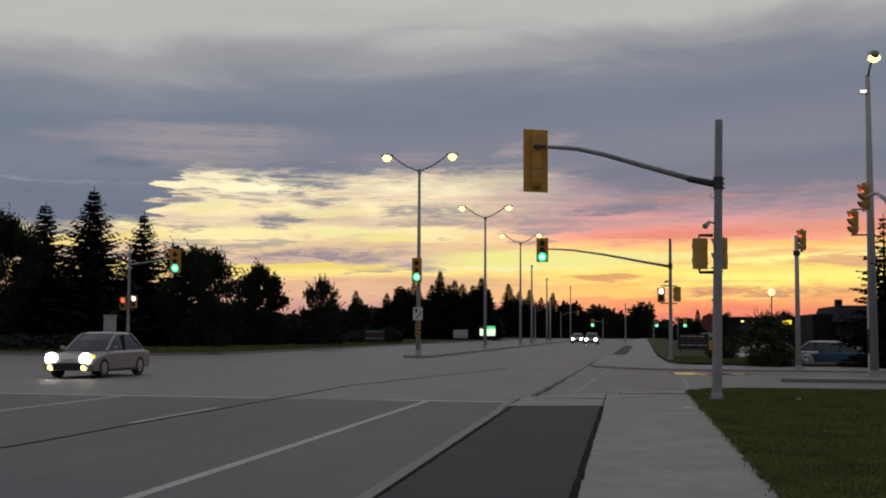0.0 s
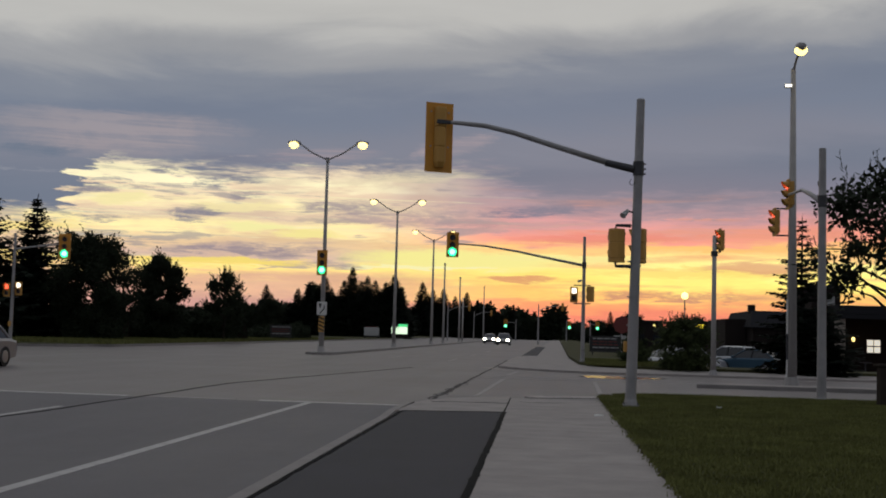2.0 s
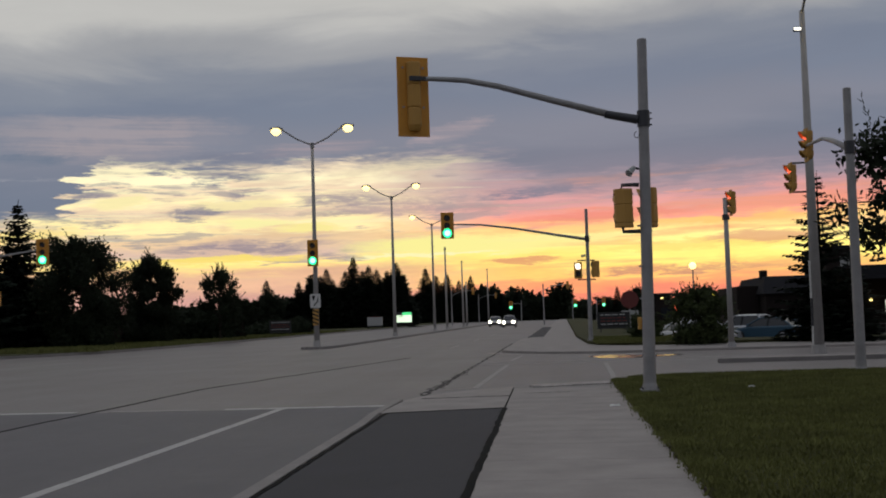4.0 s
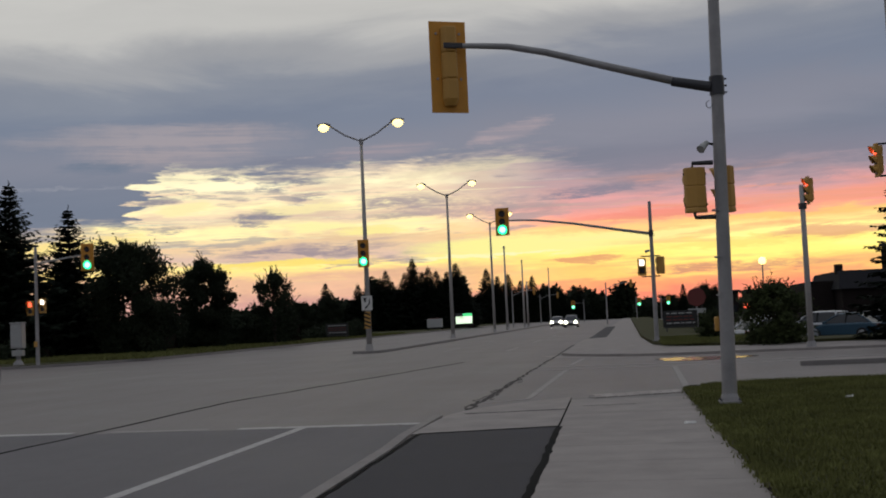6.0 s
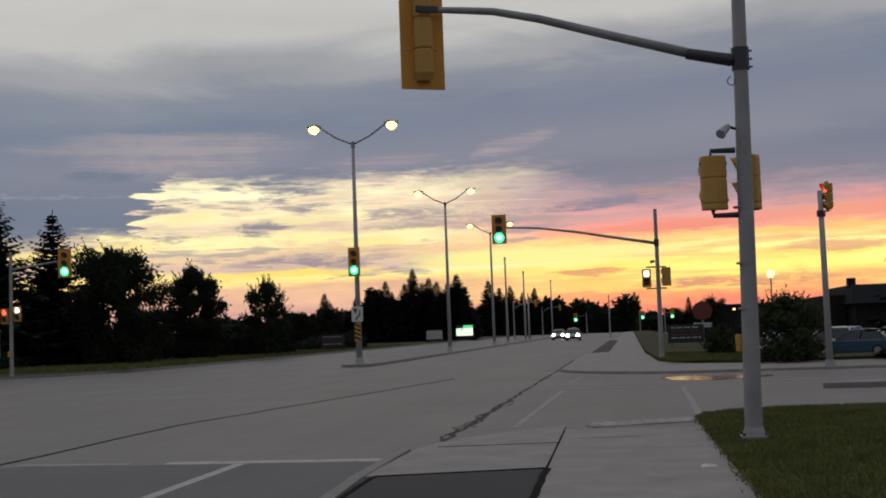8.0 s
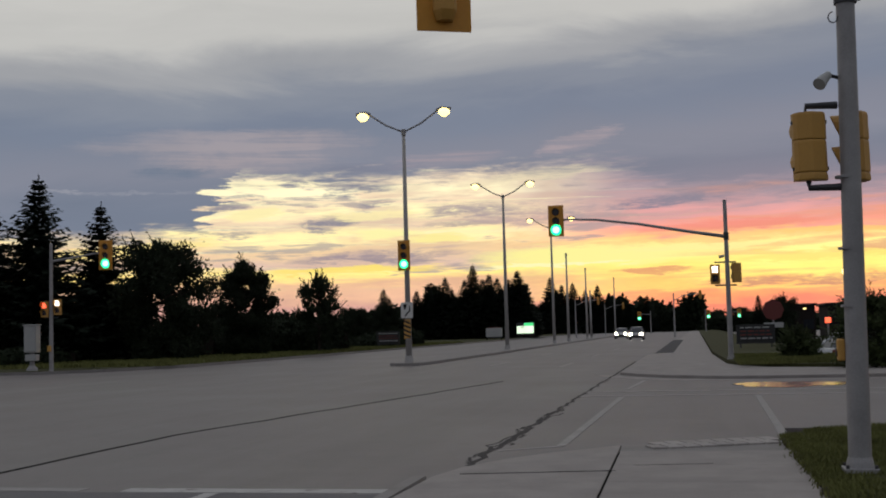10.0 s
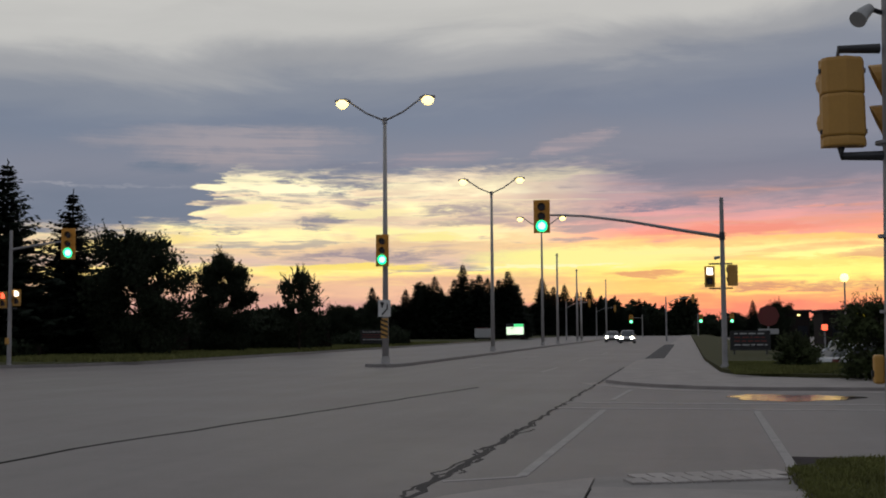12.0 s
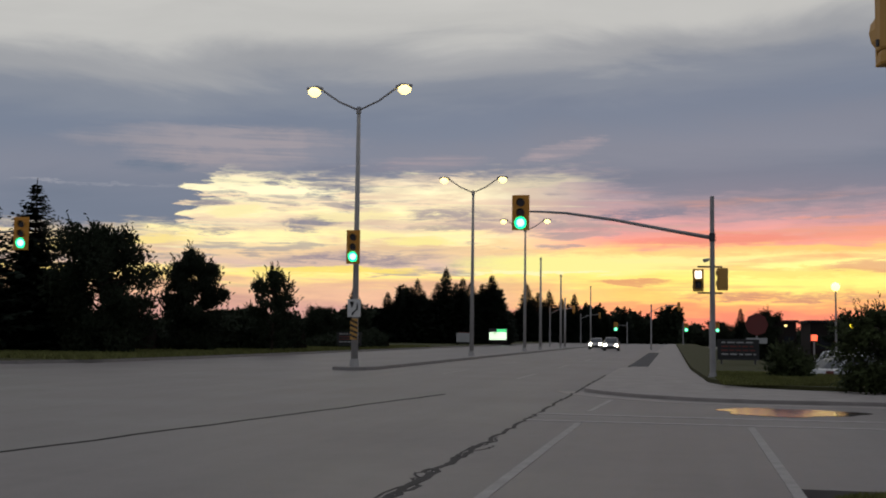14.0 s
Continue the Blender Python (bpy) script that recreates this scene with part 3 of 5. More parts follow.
def walk_head(parent, x, y, z, rz, lit=None, where=1, label="yellow walk signal", size=1.0):
    """Two sections; the lit lens at where (1: upper), looking along local +y."""
    head = part("walk_signal", box(-0.19, 0.19, -0.005, 0.02, -0.4, 0.4, 0.004), YELLOW, parent, label)
    head.matrix_basis = pose(x, y, z, 0, 0, rz) @ Matrix.Diagonal((size, size, size, 1))
    prof = [(-0.19, 0.0), (-0.19, -0.08), (-0.155, -0.14), (0.0, -0.2), (0.155, -0.14), (0.19, -0.08), (0.19, 0.0)]
    for z0, z1 in ((-0.4, -0.31), (-0.305, 0.075), (0.08, 0.4)):
        rings = [[(px * s, py * s, zz) for px, py in prof] for zz, s in ((z0, 0.97), (z0 + 0.015, 1.0), (z1 - 0.03, 0.985), (z1, 0.94))]
        part("housing", loft(rings), YELLOW, head)
    for k, zc in enumerate((-0.17, 0.2)):
        on = lit is not None and k == where
        part("lens", box(-0.11, 0.11, 0.02, 0.03, zc - 0.13, zc + 0.13, 0.01), lit if on else LENS_OFF, head, "glowing lens" if on else "")
        part("visor", visor(0.19, zc, 0.2, 0.02), YELLOW, head)
    for s in (-1, 1):
        part("hinge", tube([(s * 0.194, -0.05, -0.28), (s * 0.194, -0.05, -0.24)], 0.015, 8), DARKSTEEL, head)
        part("hinge", tube([(s * 0.194, -0.05, 0.27), (s * 0.194, -0.05, 0.31)], 0.015, 8), DARKSTEEL, head)
    return head


def mast(t, height, r0=0.118, r1=0.088, mat=STEEL, lean=0.0):
    part("pole", tube([(0, 0, -0.1), (lean * height, 0, height)], [r0, r1], 20), mat, t, smooth=False)
    part("cap", tube([(lean * height, 0, height), (lean * height, 0, height + 0.03)], [r1 * 1.04, r1 * 0.9], 20), STEEL, t)
    b = part("base_plate", box(-0.17, 0.17, -0.17, 0.17, -0.12, -0.055, 0.008), STEEL, t)
    part("collar", tube([(0, 0, -0.054), (0, 0, 0.0), (0, 0, 0.05)], [r0 + 0.025, r0 + 0.018, r0 + 0.003], 20), STEEL, t)
    for sx in (-1, 1):
        for sy in (-1, 1):
            part("bolt", tube([(sx * 0.14, sy * 0.14, -0.06), (sx * 0.14, sy * 0.14, -0.02)], 0.018, 6), DARKSTEEL, b)


def clamp(t, z, r, x=0.0):
    c = part("clamp", tube([(x, 0, z - 0.15), (x, 0, z + 0.15)], r + 0.02, 16), DARKSTEEL, t, "dark clamp band")
    for dz in (-0.11, 0.0, 0.11):
        part("bolt", tube([(x + r + 0.015, 0.03, z + dz), (x + r + 0.06, 0.03, z + dz)], 0.015, 6), DARKSTEEL, c)


# the mast beside the footway, its arm over the road
near = thing("signal_mast", 3.36, 20.2, 0.18, 0, "grey steel signal mast with a long arm, beside the footway", "traffic signal", "signal masts")
mast(near, 6.44, lean=0.018)
clamp(near, 4.96, 0.098, 0.088)
hx, hy = -0.83 - 3.36, 19.87 - 20.2
part("arm_sleeve", tube([(-0.02, -0.01, 4.95), (-0.62, -0.03, 5.08)], [0.085, 0.075], 14), DARKSTEEL, near)
part("arm", tube([(-0.5, -0.02, 5.06), (-1.6, -0.1, 5.38), (-2.6, -0.18, 5.68), (-3.2, -0.24, 5.81), (-3.6, -0.3, 5.84), (-3.85, -0.36, 5.85), (hx + 0.05, hy - 0.16, 5.84)],
                 [0.068, 0.062, 0.056, 0.052, 0.048, 0.044, 0.036], 14), STEEL, near, smooth=True)
hd = signal_head(near, hx, hy, 5.53, 25.7, 1.51, 0.62, lit=9)
part("hanger", box(-0.13, 0.19, -0.215, -0.175, 0.27, 0.36, 0.01), DARKSTEEL, hd)
for bx, bz in ((-0.2, -0.2), (0.2, -0.2), (-0.2, 0.55), (0.2, 0.55)):
    part("rivet", tube([(bx, -0.03, bz), (bx, -0.012, bz)], 0.02, 8), STEEL, hd)
part("cable_loop", tube([(-0.05 - 0.05 * math.sin(a), -0.05, 4.66 + 0.06 * math.cos(a)) for a in (0.0, 0.8, 1.6, 2.4, 3.2, 4.0, 4.8)], 0.007, 6), DARKSTEEL, near)
horn = part("detector", tube([(-0.13, -0.08, 4.04), (-0.19, -0.16, 3.98), (-0.24, -0.22, 3.92)], [0.042, 0.055, 0.07], 14), GREYPAINT, near, "small grey detector horn")
part("bracket", tube([(-0.02, 0, 4.02), (-0.14, -0.09, 4.04)], 0.02, 8), DARKSTEEL, horn)
walk_head(near, -0.35, 0.04, 3.3, 8, size=0.9)
for z in (3.73, 2.86):
    part("bracket", tube([(-0.05, 0, z), (-0.37, -0.04, z), (-0.37, -0.02, z + (-0.09 if z > 3 else 0.07))], [0.04, 0.032, 0.03], 10), DARKSTEEL, near)
walk_head(near, 0.13, 0.42, 3.33, 82, size=0.93)
for z in (3.75, 2.9):
    part("bracket", tube([(0.05, 0.05, z), (0.17, 0.4, z)], 0.032, 10), DARKSTEEL, near)
for z in (2.95, 2.2, 1.6):
    part("strap", tube([(0, 0, z), (0, 0, z + 0.025)], 0.118 - 0.0047 * z + 0.003, 20), STEEL, near)
btn = part("push_button", box(-0.165, -0.085, 0.0, 0.12, 1.04, 1.27, 0.02), YELLOW, near, "yellow push button box")
part("button", tube([(-0.164, 0.06, 1.12), (-0.18, 0.06, 1.12)], 0.03, 12), BLACK, btn)

# the mast across the side street, facing
far = thing("signal_mast", 3.13, 56.05, 0.3, 0, "grey steel signal mast with a green light on its arm", "traffic signal", "signal masts")
mast(far, 6.36, 0.11, 0.075)
clamp(far, 4.9, 0.085)
part("arm", tube([(-0.1, 0, 4.9), (-1.5, -0.1, 5.15), (-3.5, -0.3, 5.53), (-5.2, -0.45, 5.77), (-6.2, -0.5, 5.83), (-6.7, -0.6, 5.83)], [0.075, 0.065, 0.055, 0.048, 0.04, 0.035], 12), STEEL, far, smooth=True)
# lens wider than a real one, so its disc takes in the green bloom
signal_head(far, -6.85, -0.65, 5.78, 180, 1.3, 0.64, r=0.23)
walk_head(far, -0.5, -0.1, 3.35, 180, WHITE_ON, 1)
walk_head(far, 0.35, 0.15, 3.4, 20)
for z in (3.84, 2.9):
    part("bracket", tube([(-0.52, -0.02, z), (0.35, 0.05, z)], 0.03, 8), DARKSTEEL, far)
part("detector", tube([(-0.12, -0.05, 4.1), (-0.3, -0.12, 4.05)], [0.05, 0.07], 10), GREYPAINT, far)

# the mast on the other side of the road
lm = thing("signal_mast", -30.4, 61.3, 0.15, 0, "pale signal mast with a green light, before dark trees", "traffic signal", "signal masts")
mast(lm, 6.5, 0.11, 0.075)
part("arm", tube([(0.05, 0, 5.6), (1.2, 0, 5.75), (2.4, 0, 5.9), (3.1, 0, 5.95)], [0.06, 0.05, 0.045, 0.04], 10), STEEL, lm)
# lens enlarged here too, for the bloom round the green light
signal_head(lm, 3.1, -0.08, 5.8, 180 + 8, 1.5, 0.7, r=0.24)
walk_head(lm, -0.35, -0.05, 3.15, 178, RED_ON, 1)
walk_head(lm, 0.38, -0.05, 3.25, 182, WHITE_ON, 1)
part("bracket", tube([(-0.36, 0, 2.72), (0.38, 0, 2.72)], 0.03, 8), DARKSTEEL, lm)
part("push_button", box(-0.08, 0.08, -0.26, -0.12, 1.0, 1.3, 0.02), YELLOW, lm)

# the mast of the side street, its arm over the side street
sm = thing("signal_mast", 8.5, 25.7, 0.1, 0, "grey steel signal mast at the edge of the lawn", "traffic signal", "signal masts")
mast(sm, 6.4, 0.12, 0.09)
clamp(sm, 5.05, 0.1)
part("arm", tube([(0, 0.1, 5.05), (0.1, 2.0, 5.5), (0.3, 4.0, 5.85), (0.35, 6.2, 5.98)], [0.075, 0.065, 0.05, 0.04], 12), STEEL, sm, smooth=True)
signal_head(sm, 0.35, 6.3, 6.0, 98, 0.95, 0.34, 0, RED_ON, board=False, r=0.12)

# the tall lamp with a signal on it
tl = thing("street_lamp", 9.95, 36.9, 0.0, 0, "tall concrete lamp post with a lit lamp and a red signal", "street lamp")
part("pole", tube([(0, 0, 0), (0, 0, 11.2)], [0.19, 0.085], 18), POLE, tl, smooth=True)
part("base", tube([(0, 0, 0), (0, 0, 0.3)], [0.26, 0.22], 14), POLE, tl)
part("arm", tube([(0, 0, 11.1), (0.05, -0.3, 11.5), (0.08, -0.7, 11.62)], 0.045, 8), STEEL, tl)
lum = part("luminaire", tube([(0.08, -0.5, 11.68), (0.08, -0.8, 11.76), (0.08, -1.2, 11.72)], [0.08, 0.2, 0.12], 12), STEEL, tl, smooth=True)
part("lens", tube([(0.08, -0.9, 11.72), (0.08, -0.9, 11.6), (0.08, -0.9, 11.48)], [0.2, 0.23, 0.1], 14), LAMP_ON, lum, "glowing warm lens", True)
cl = part("floodlight", box(-0.32, -0.08, -0.2, 0.0, 10.5, 10.62, 0.02), STEEL, tl)
part("lens", box(-0.31, -0.09, -0.205, -0.2, 10.51, 10.6), WHITE_ON, cl)
signal_head(tl, -0.62, 0.0, 5.72, 100, 1.0, 0.4, 0, RED_ON, board=False, r=0.13)
for z in (6.2, 5.25):
    part("bracket", tube([(0, 0, z), (-0.6, 0, z)], 0.03, 8), DARKSTEEL, tl)
part("conduit", tube([(-0.17, -0.08, 0.3), (-0.17, -0.08, 3.0)], 0.035, 8), WHITE, tl)
part("conduit", tube([(-0.17, -0.08, 0.9), (-0.17, -0.08, 1.8)], 0.04, 8), DARKSTEEL, tl)

# the short post with a red arrow
pp = thing("signal_post", 8.15, 43.6, 0.09, 0, "slim pale post with a yellow signal showing red", "traffic signal")
part("pole", tube([(0, 0, 0), (0, 0, 5.7)], [0.11, 0.085], 14), POLE, pp, smooth=True)
part("base", tube([(0, 0, 0), (0, 0, 0.2)], [0.18, 0.14], 12), STEEL, pp)
part("collar", tube([(0, 0, 4.85), (0, 0, 5.05)], 0.14, 12), DARKSTEEL, pp)
signal_head(pp, 0.22, 0.05, 5.5, 100, 1.0, 0.4, 0, RED_ON, board=False, r=0.14)


def lamp_post(x, y, height=11.6, lit=True):
    label = "tall concrete street lamp with two lit arms on the median" if lit else "far plain concrete lamp post on the median"
    t = thing("street_lamp", x, y, 0.13, 0, label, "street lamp", "street lamps")
    part("pole", tube([(0, 0, 0), (0, 0, height)], [0.16, 0.08], 14), POLE, t, smooth=True)
    part("base", tube([(0, 0, 0), (0, 0, 0.35)], [0.24, 0.19], 14), POLE, t)
    part("cap", tube([(0, 0, height - 0.25), (0, 0, height + 0.05)], [0.12, 0.1], 12), STEEL, t)
    for s in (-1, 1) if lit else ():
        part("arm", tube([(0, 0, height - 0.1), (s * 0.9, 0, height + 0.3), (s * 1.7, 0, height + 0.85), (s * 1.95, 0, height + 0.93)], 0.045, 8), STEEL, t, smooth=True)
        h = part("luminaire", tube([(s * 1.7, 0, height + 0.92), (s * 1.95, 0, height + 0.97), (s * 2.45, 0, height + 0.95)], [0.06, 0.12, 0.07], 10), STEEL, t, smooth=True)
        # lens swollen beyond its luminaire to give the size of the lamp's glare
        part("lens", tube([(s * 2.1, 0, height + 0.97), (s * 2.1, 0, height + 0.86), (s * 2.1, 0, height + 0.72), (s * 2.1, 0, height + 0.58)], [0.17, 0.29, 0.28, 0.12], 20), LAMP_ON, h, "glowing warm lens", True)
    return t


second = lamp_post(-12.05, 93.7)
copy_thing(second, pose(-12.05, 123.5, 0.13))
plain = lamp_post(-12.05, 137, 9.8, False)
for y, k in ((160, 0.94), (166, 0.66), (215, 1.04)):
    copy_thing(plain, pose(-12.05, y, 0.13) @ Matrix.Diagonal((1, 1, k, 1)))
first = copy_thing(second, pose(-12.12, 63.35, 0.13))
tagged(first, "tall median street lamp with a green signal and a white sign")
# green lens enlarged to include its bloom
signal_head(first, -0.05, -0.35, 5.3, 180, 1.5, 0.62, r=0.23)
part("bracket", tube([(0, -0.05, 5.2), (-0.05, -0.35, 5.2)], 0.03, 8), DARKSTEEL, first)
kr = part("keep_right_sign", box(-0.3, 0.3, -0.22, -0.2, 2.2, 2.98, 0.008), WHITE, first, "white keep-right sign with a black arrow")
part("arrow", tube([(-0.1, -0.225, 2.3), (0.0, -0.225, 2.42), (0.14, -0.225, 2.55), (0.15, -0.225, 2.82)], [0.04, 0.04, 0.04, 0.02], 6), BLACK, kr)
part("island_mark", tube([(-0.1, -0.225, 2.62), (-0.1, -0.225, 2.88)], [0.02, 0.1], 6), BLACK, kr)
hz = part("hazard_board", box(-0.17, 0.17, -0.21, -0.18, 1.2, 2.12, 0.006), YELLOW, first, "yellow and black striped hazard board")
for k in range(4):
    z = 1.24 + k * 0.22
    bm = bmesh.new()
    bm.faces.new([bm.verts.new(p) for p in ((-0.168, -0.214, z + 0.12), (0.168, -0.214, z - 0.02), (0.168, -0.214, z + 0.08), (-0.168, -0.214, z + 0.22))])
    part("stripe", bm, BLACK, hz)

# far crossing: small masts with green lights
for x, y, z, arm in ((-9.2, 246, 3.3, -2.2), (4.45, 246, 3.3, 0.6), (10.4, 246, 3.3, 1.5)):
    t = thing("signal_mast", x - arm, y, 0.0, 0, "far signal mast showing green at the next crossing", "traffic signal", "far signal masts")
    part("pole", tube([(0, 0, -0.4), (0, 0, 4.6)], [0.12, 0.08], 8), STEEL, t)
    part("arm", tube([(0, 0, 3.9), (arm, -0.1, 4.0)], 0.05, 8), STEEL, t)
    # far lenses far oversized: the glare is put into their radius
    hd = signal_head(t, arm, -0.25, z + 0.35, 180, 1.7, 0.75, r=0.33)
for x, y in ((-15.5, 238), (-1.0, 170), (-16.5, 190)):
    t = thing("signal_mast", x, y, 0.0, 0, "far grey pole with a bent arm and an unlit signal", "traffic signal", "far signal masts")
    part("pole", tube([(0, 0, 0), (0, 0, 6.0)], [0.12, 0.08], 8), STEEL, t)
    part("arm", tube([(0, 0, 5.0), (1.4, 0, 5.7), (3.6, 0, 5.9)], 0.05, 8), STEEL, t)
    signal_head(t, 3.6, -0.1, 5.7, 60, 1.2, 0.5, 9)

# controller cabinet by the left mast
cb = thing("controller_cabinet", -32.1, 62.3, 0.15, 4, "grey metal controller cabinet on a narrow pedestal", "cabinet")
part("body", box(-0.34, 0.34, -0.25, 0.25, 0.95, 2.35, 0.03), GREYPAINT, cb)
part("door", box(-0.29, 0.29, -0.27, -0.252, 1.02, 2.28, 0.008), GREYPAINT, cb)
part("hood", box(-0.37, 0.37, -0.29, 0.29, 2.352, 2.42, 0.02), GREYPAINT, cb)
part("meter_box", box(-0.3, 0.3, -0.2, 0.2, 0.52, 0.86, 0.02), GREYPAINT, cb)
part("pedestal", tube([(0, 0, 0), (0, 0, 0.12), (0, 0, 0.3), (0, 0, 0.95)], [0.3, 0.28, 0.12, 0.12], 12), STEEL, cb)


# ---- trees ----
def skin(name, verts, faces, mat, parent, label=""):
    me = bpy.data.meshes.new(name)
    me.from_pydata(verts, [], faces)
    me.materials.append(mat)
    ob = new(name, me)
    ob.parent = parent
    if label:
        ob["label"] = label
    return ob


def spray(vs, fs, p, way, side, length, width):
    """One flat, pointed twig of needles or leaves."""
    i = len(vs)
    up = way.cross(side) * 0.06 * length
    vs += [tuple(p), tuple(p + way * length * 0.45 + side * width / 2 + up), tuple(p + way * length), tuple(p + way * length * 0.45 - side * width / 2 - up)]
    fs.append((i, i + 1, i + 2, i + 3))


def conifer(height, radius, seed, gaps=0.0, label="tall dark spruce against the sunset", tiers=38, thick=1.0):
    r = random.Random(seed)
    t = thing("spruce_tree", 0, 0, 0, 0, label, "tree", "conifers")
    part("trunk", tube([(0, 0, -0.3), (0, 0, height * 0.5), (0, 0, height * 0.98)], [height * 0.016, height * 0.010, 0.015], 8), BARK, t)
    vs, fs = [], []
    for k in range(tiers):
        f = max(0.0, (k + r.uniform(-0.2, 0.2)) / tiers)
        z = height * (0.05 + 0.93 * f ** 0.95)
        reach = radius * (1.0 - max(0.0, f)) ** 0.88 * (1.0 if f > 0.1 else 0.85)
        n = max(6, int(12 - 5 * f))
        for j in range(n):
            if r.random() < gaps:
                continue
            a = 2 * math.pi * (j + r.random() * 0.8) / n + k
            out = Vector((math.cos(a), math.sin(a), 0))
            long = max(0.12, reach * r.uniform(0.6, 1.1))
            dip = r.uniform(-0.38, -0.12) + 0.3 * f
            m = max(3, int(long / (height * 0.022)))
            s = Vector((-out.y, out.x, 0))
            for q in range(m):
                g = (q + 0.5) / m
                p = Vector((0, 0, z)) + out * long * g + Vector((0, 0, dip * long * g + 0.2 * long * g * g))
                size = thick * height * 0.05 * (0.5 + 0.7 * (1 - f)) * (1.1 - 0.5 * g)
                for sgn in (-1, 1, -0.5, 0.5):
                    way = (out * r.uniform(0.4, 1.0) + s * sgn * r.uniform(0.4, 1.0) + Vector((0, 0, r.uniform(-0.5, 0.1)))).normalized()
                    spray(vs, fs, p, way, way.cross(Vector((r.uniform(-0.4, 0.4), r.uniform(-0.4, 0.4), 1))).normalized(), size * r.uniform(0.7, 1.35), size * 0.62)
    for j in range(14):
        p = Vector((0, 0, height * (0.88 + 0.008 * j)))
        way = Vector((r.uniform(-0.6, 0.6), r.uniform(-0.6, 0.6), 1)).normalized()
        spray(vs, fs, p, way, way.orthogonal().normalized(), height * 0.022, height * 0.007)
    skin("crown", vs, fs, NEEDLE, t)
    return t


def broadleaf(height, radius, seed, label="dark leafy tree beside the road", open_=0.3, leaf=0.24, n=5200, bare=0.16, mat=LEAF, name="leafy_tree", category="tree", group="leafy trees"):
    r = random.Random(seed)
    t = thing(name, 0, 0, 0, 0, label, category, group)
    top = Vector((r.uniform(-0.1, 0.1) * height, 0, height * 0.8))
    part("trunk", tube([(0, 0, -0.3), (0.03, 0, height * 0.25), tuple(top * 0.6), tuple(top)], [height * 0.022, height * 0.017, height * 0.011, 0.02], 8), BARK, t)
    tips = []
    for k in range(26):
        f = bare + (0.78 - bare) * (k + r.random()) / 26
        a = k * 2.4 + r.uniform(-0.4, 0.4)
        base = Vector((0, 0, 0)).lerp(top, f / 0.8)
        reach = radius * (0.55 + 0.5 * math.sin(math.pi * min(1.0, (f - bare) / (0.85 - bare)) ** 0.8)) * r.uniform(0.75, 1.1)
        tip = base + Vector((math.cos(a) * reach, math.sin(a) * reach, height * r.uniform(0.04, 0.2)))
        mid = base.lerp(tip, 0.5) + Vector((0, 0, 0.03 * height))
        part("limb", tube([tuple(base), tuple(mid), tuple(tip)], [height * 0.008, height * 0.005, 0.012], 6), BARK, t)
        tips += [(tip, 1.0), (mid, 0.8), (base.lerp(tip, 0.78) + Vector((0, 0, r.uniform(-0.05, 0.08) * height)), 0.9)]
    tips += [(top + Vector((r.uniform(-0.2, 0.2) * radius, r.uniform(-0.2, 0.2) * radius, height * r.uniform(0.0, 0.17))), 0.8) for _ in range(8)]
    if bare < 0.1:
        tips += [(Vector((r.uniform(-0.8, 0.8) * radius, r.uniform(-0.8, 0.8) * radius, height * r.uniform(0.05, 0.25))), 1.0) for _ in range(16)]
    tips = [c for c in tips if r.random() > open_ * 0.5]
    vs, fs = [], []
    for i in range(n):
        c, s = tips[r.randrange(len(tips))]
        d_ = Vector((r.gauss(0, 1), r.gauss(0, 1), r.gauss(0, 0.75)))
        p = c + d_ * radius * 0.132 * s
        if p.z < 0.05:
            continue
        way = Vector((r.gauss(0, 1), r.gauss(0, 1), r.gauss(-0.2, 0.8))).normalized()
        spray(vs, fs, p, way, way.orthogonal().normalized(), leaf * r.uniform(0.7, 1.5), leaf * r.uniform(0.5, 0.9))
    for c, s in tips:
        for j in range(3):
            way = (c - Vector((0, 0, height * 0.35))).normalized() + Vector((r.gauss(0, 0.35), r.gauss(0, 0.35), r.gauss(0.25, 0.3)))
            p = c + Vector((r.gauss(0, 1), r.gauss(0, 1), r.gauss(0, 1))) * radius * 0.12
            if p.z > 0.1:
                way.normalize()
                for q in range(6):
                    side = Vector((r.gauss(0, 1), r.gauss(0, 1), r.gauss(0, 1))).normalized()
                    spray(vs, fs, p + way * leaf * 0.5 * q, (way + side * 0.7).normalized(), way.orthogonal().normalized(), leaf * r.uniform(0.8, 1.3), leaf * 0.55)
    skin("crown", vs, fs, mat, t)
    return t


def planted(ob, x, y, z, turn, sx, sz, label=""):
    c = copy_thing(ob, pose(x, y, z, 0, 0, turn) @ Matrix.Diagonal((sx, sx, sz, 1)))
    return tagged(c, label)


sp_a, sp_b, sp_c = conifer(12.9, 5.6, 1, 0.05, tiers=46, thick=1.15), conifer(11.3, 5.0, 5, 0.08, tiers=42, thick=1.15), conifer(10, 3.9, 9, 0.04, tiers=40, thick=1.35)
sp_a.matrix_basis, sp_b.matrix_basis = pose(-41.3, 78, 0.1), pose(-38.6, 81.5, 0.1)
sp_c.matrix_basis = pose(-42.2, 208, 0.1)
planted(sp_b, -46.5, 80, 0.1, 70, 1.15, 1.07)
lf_a = broadleaf(8.3, 3.5, 3, "dark broad leafy tree with an uneven crown", 0.12, n=26000, bare=0.05)
lf_a.matrix_basis = pose(-33.1, 80.5, 0.15) @ Matrix.Diagonal((0.86, 0.86, 0.98, 1))
lf_b = broadleaf(7.4, 2.6, 7, "dark dense rounded leafy tree", 0.05, n=24000, bare=0.03)
lf_b.matrix_basis = pose(-32.0, 92, 0.15) @ Matrix.Diagonal((0.76, 0.76, 1.0, 1))
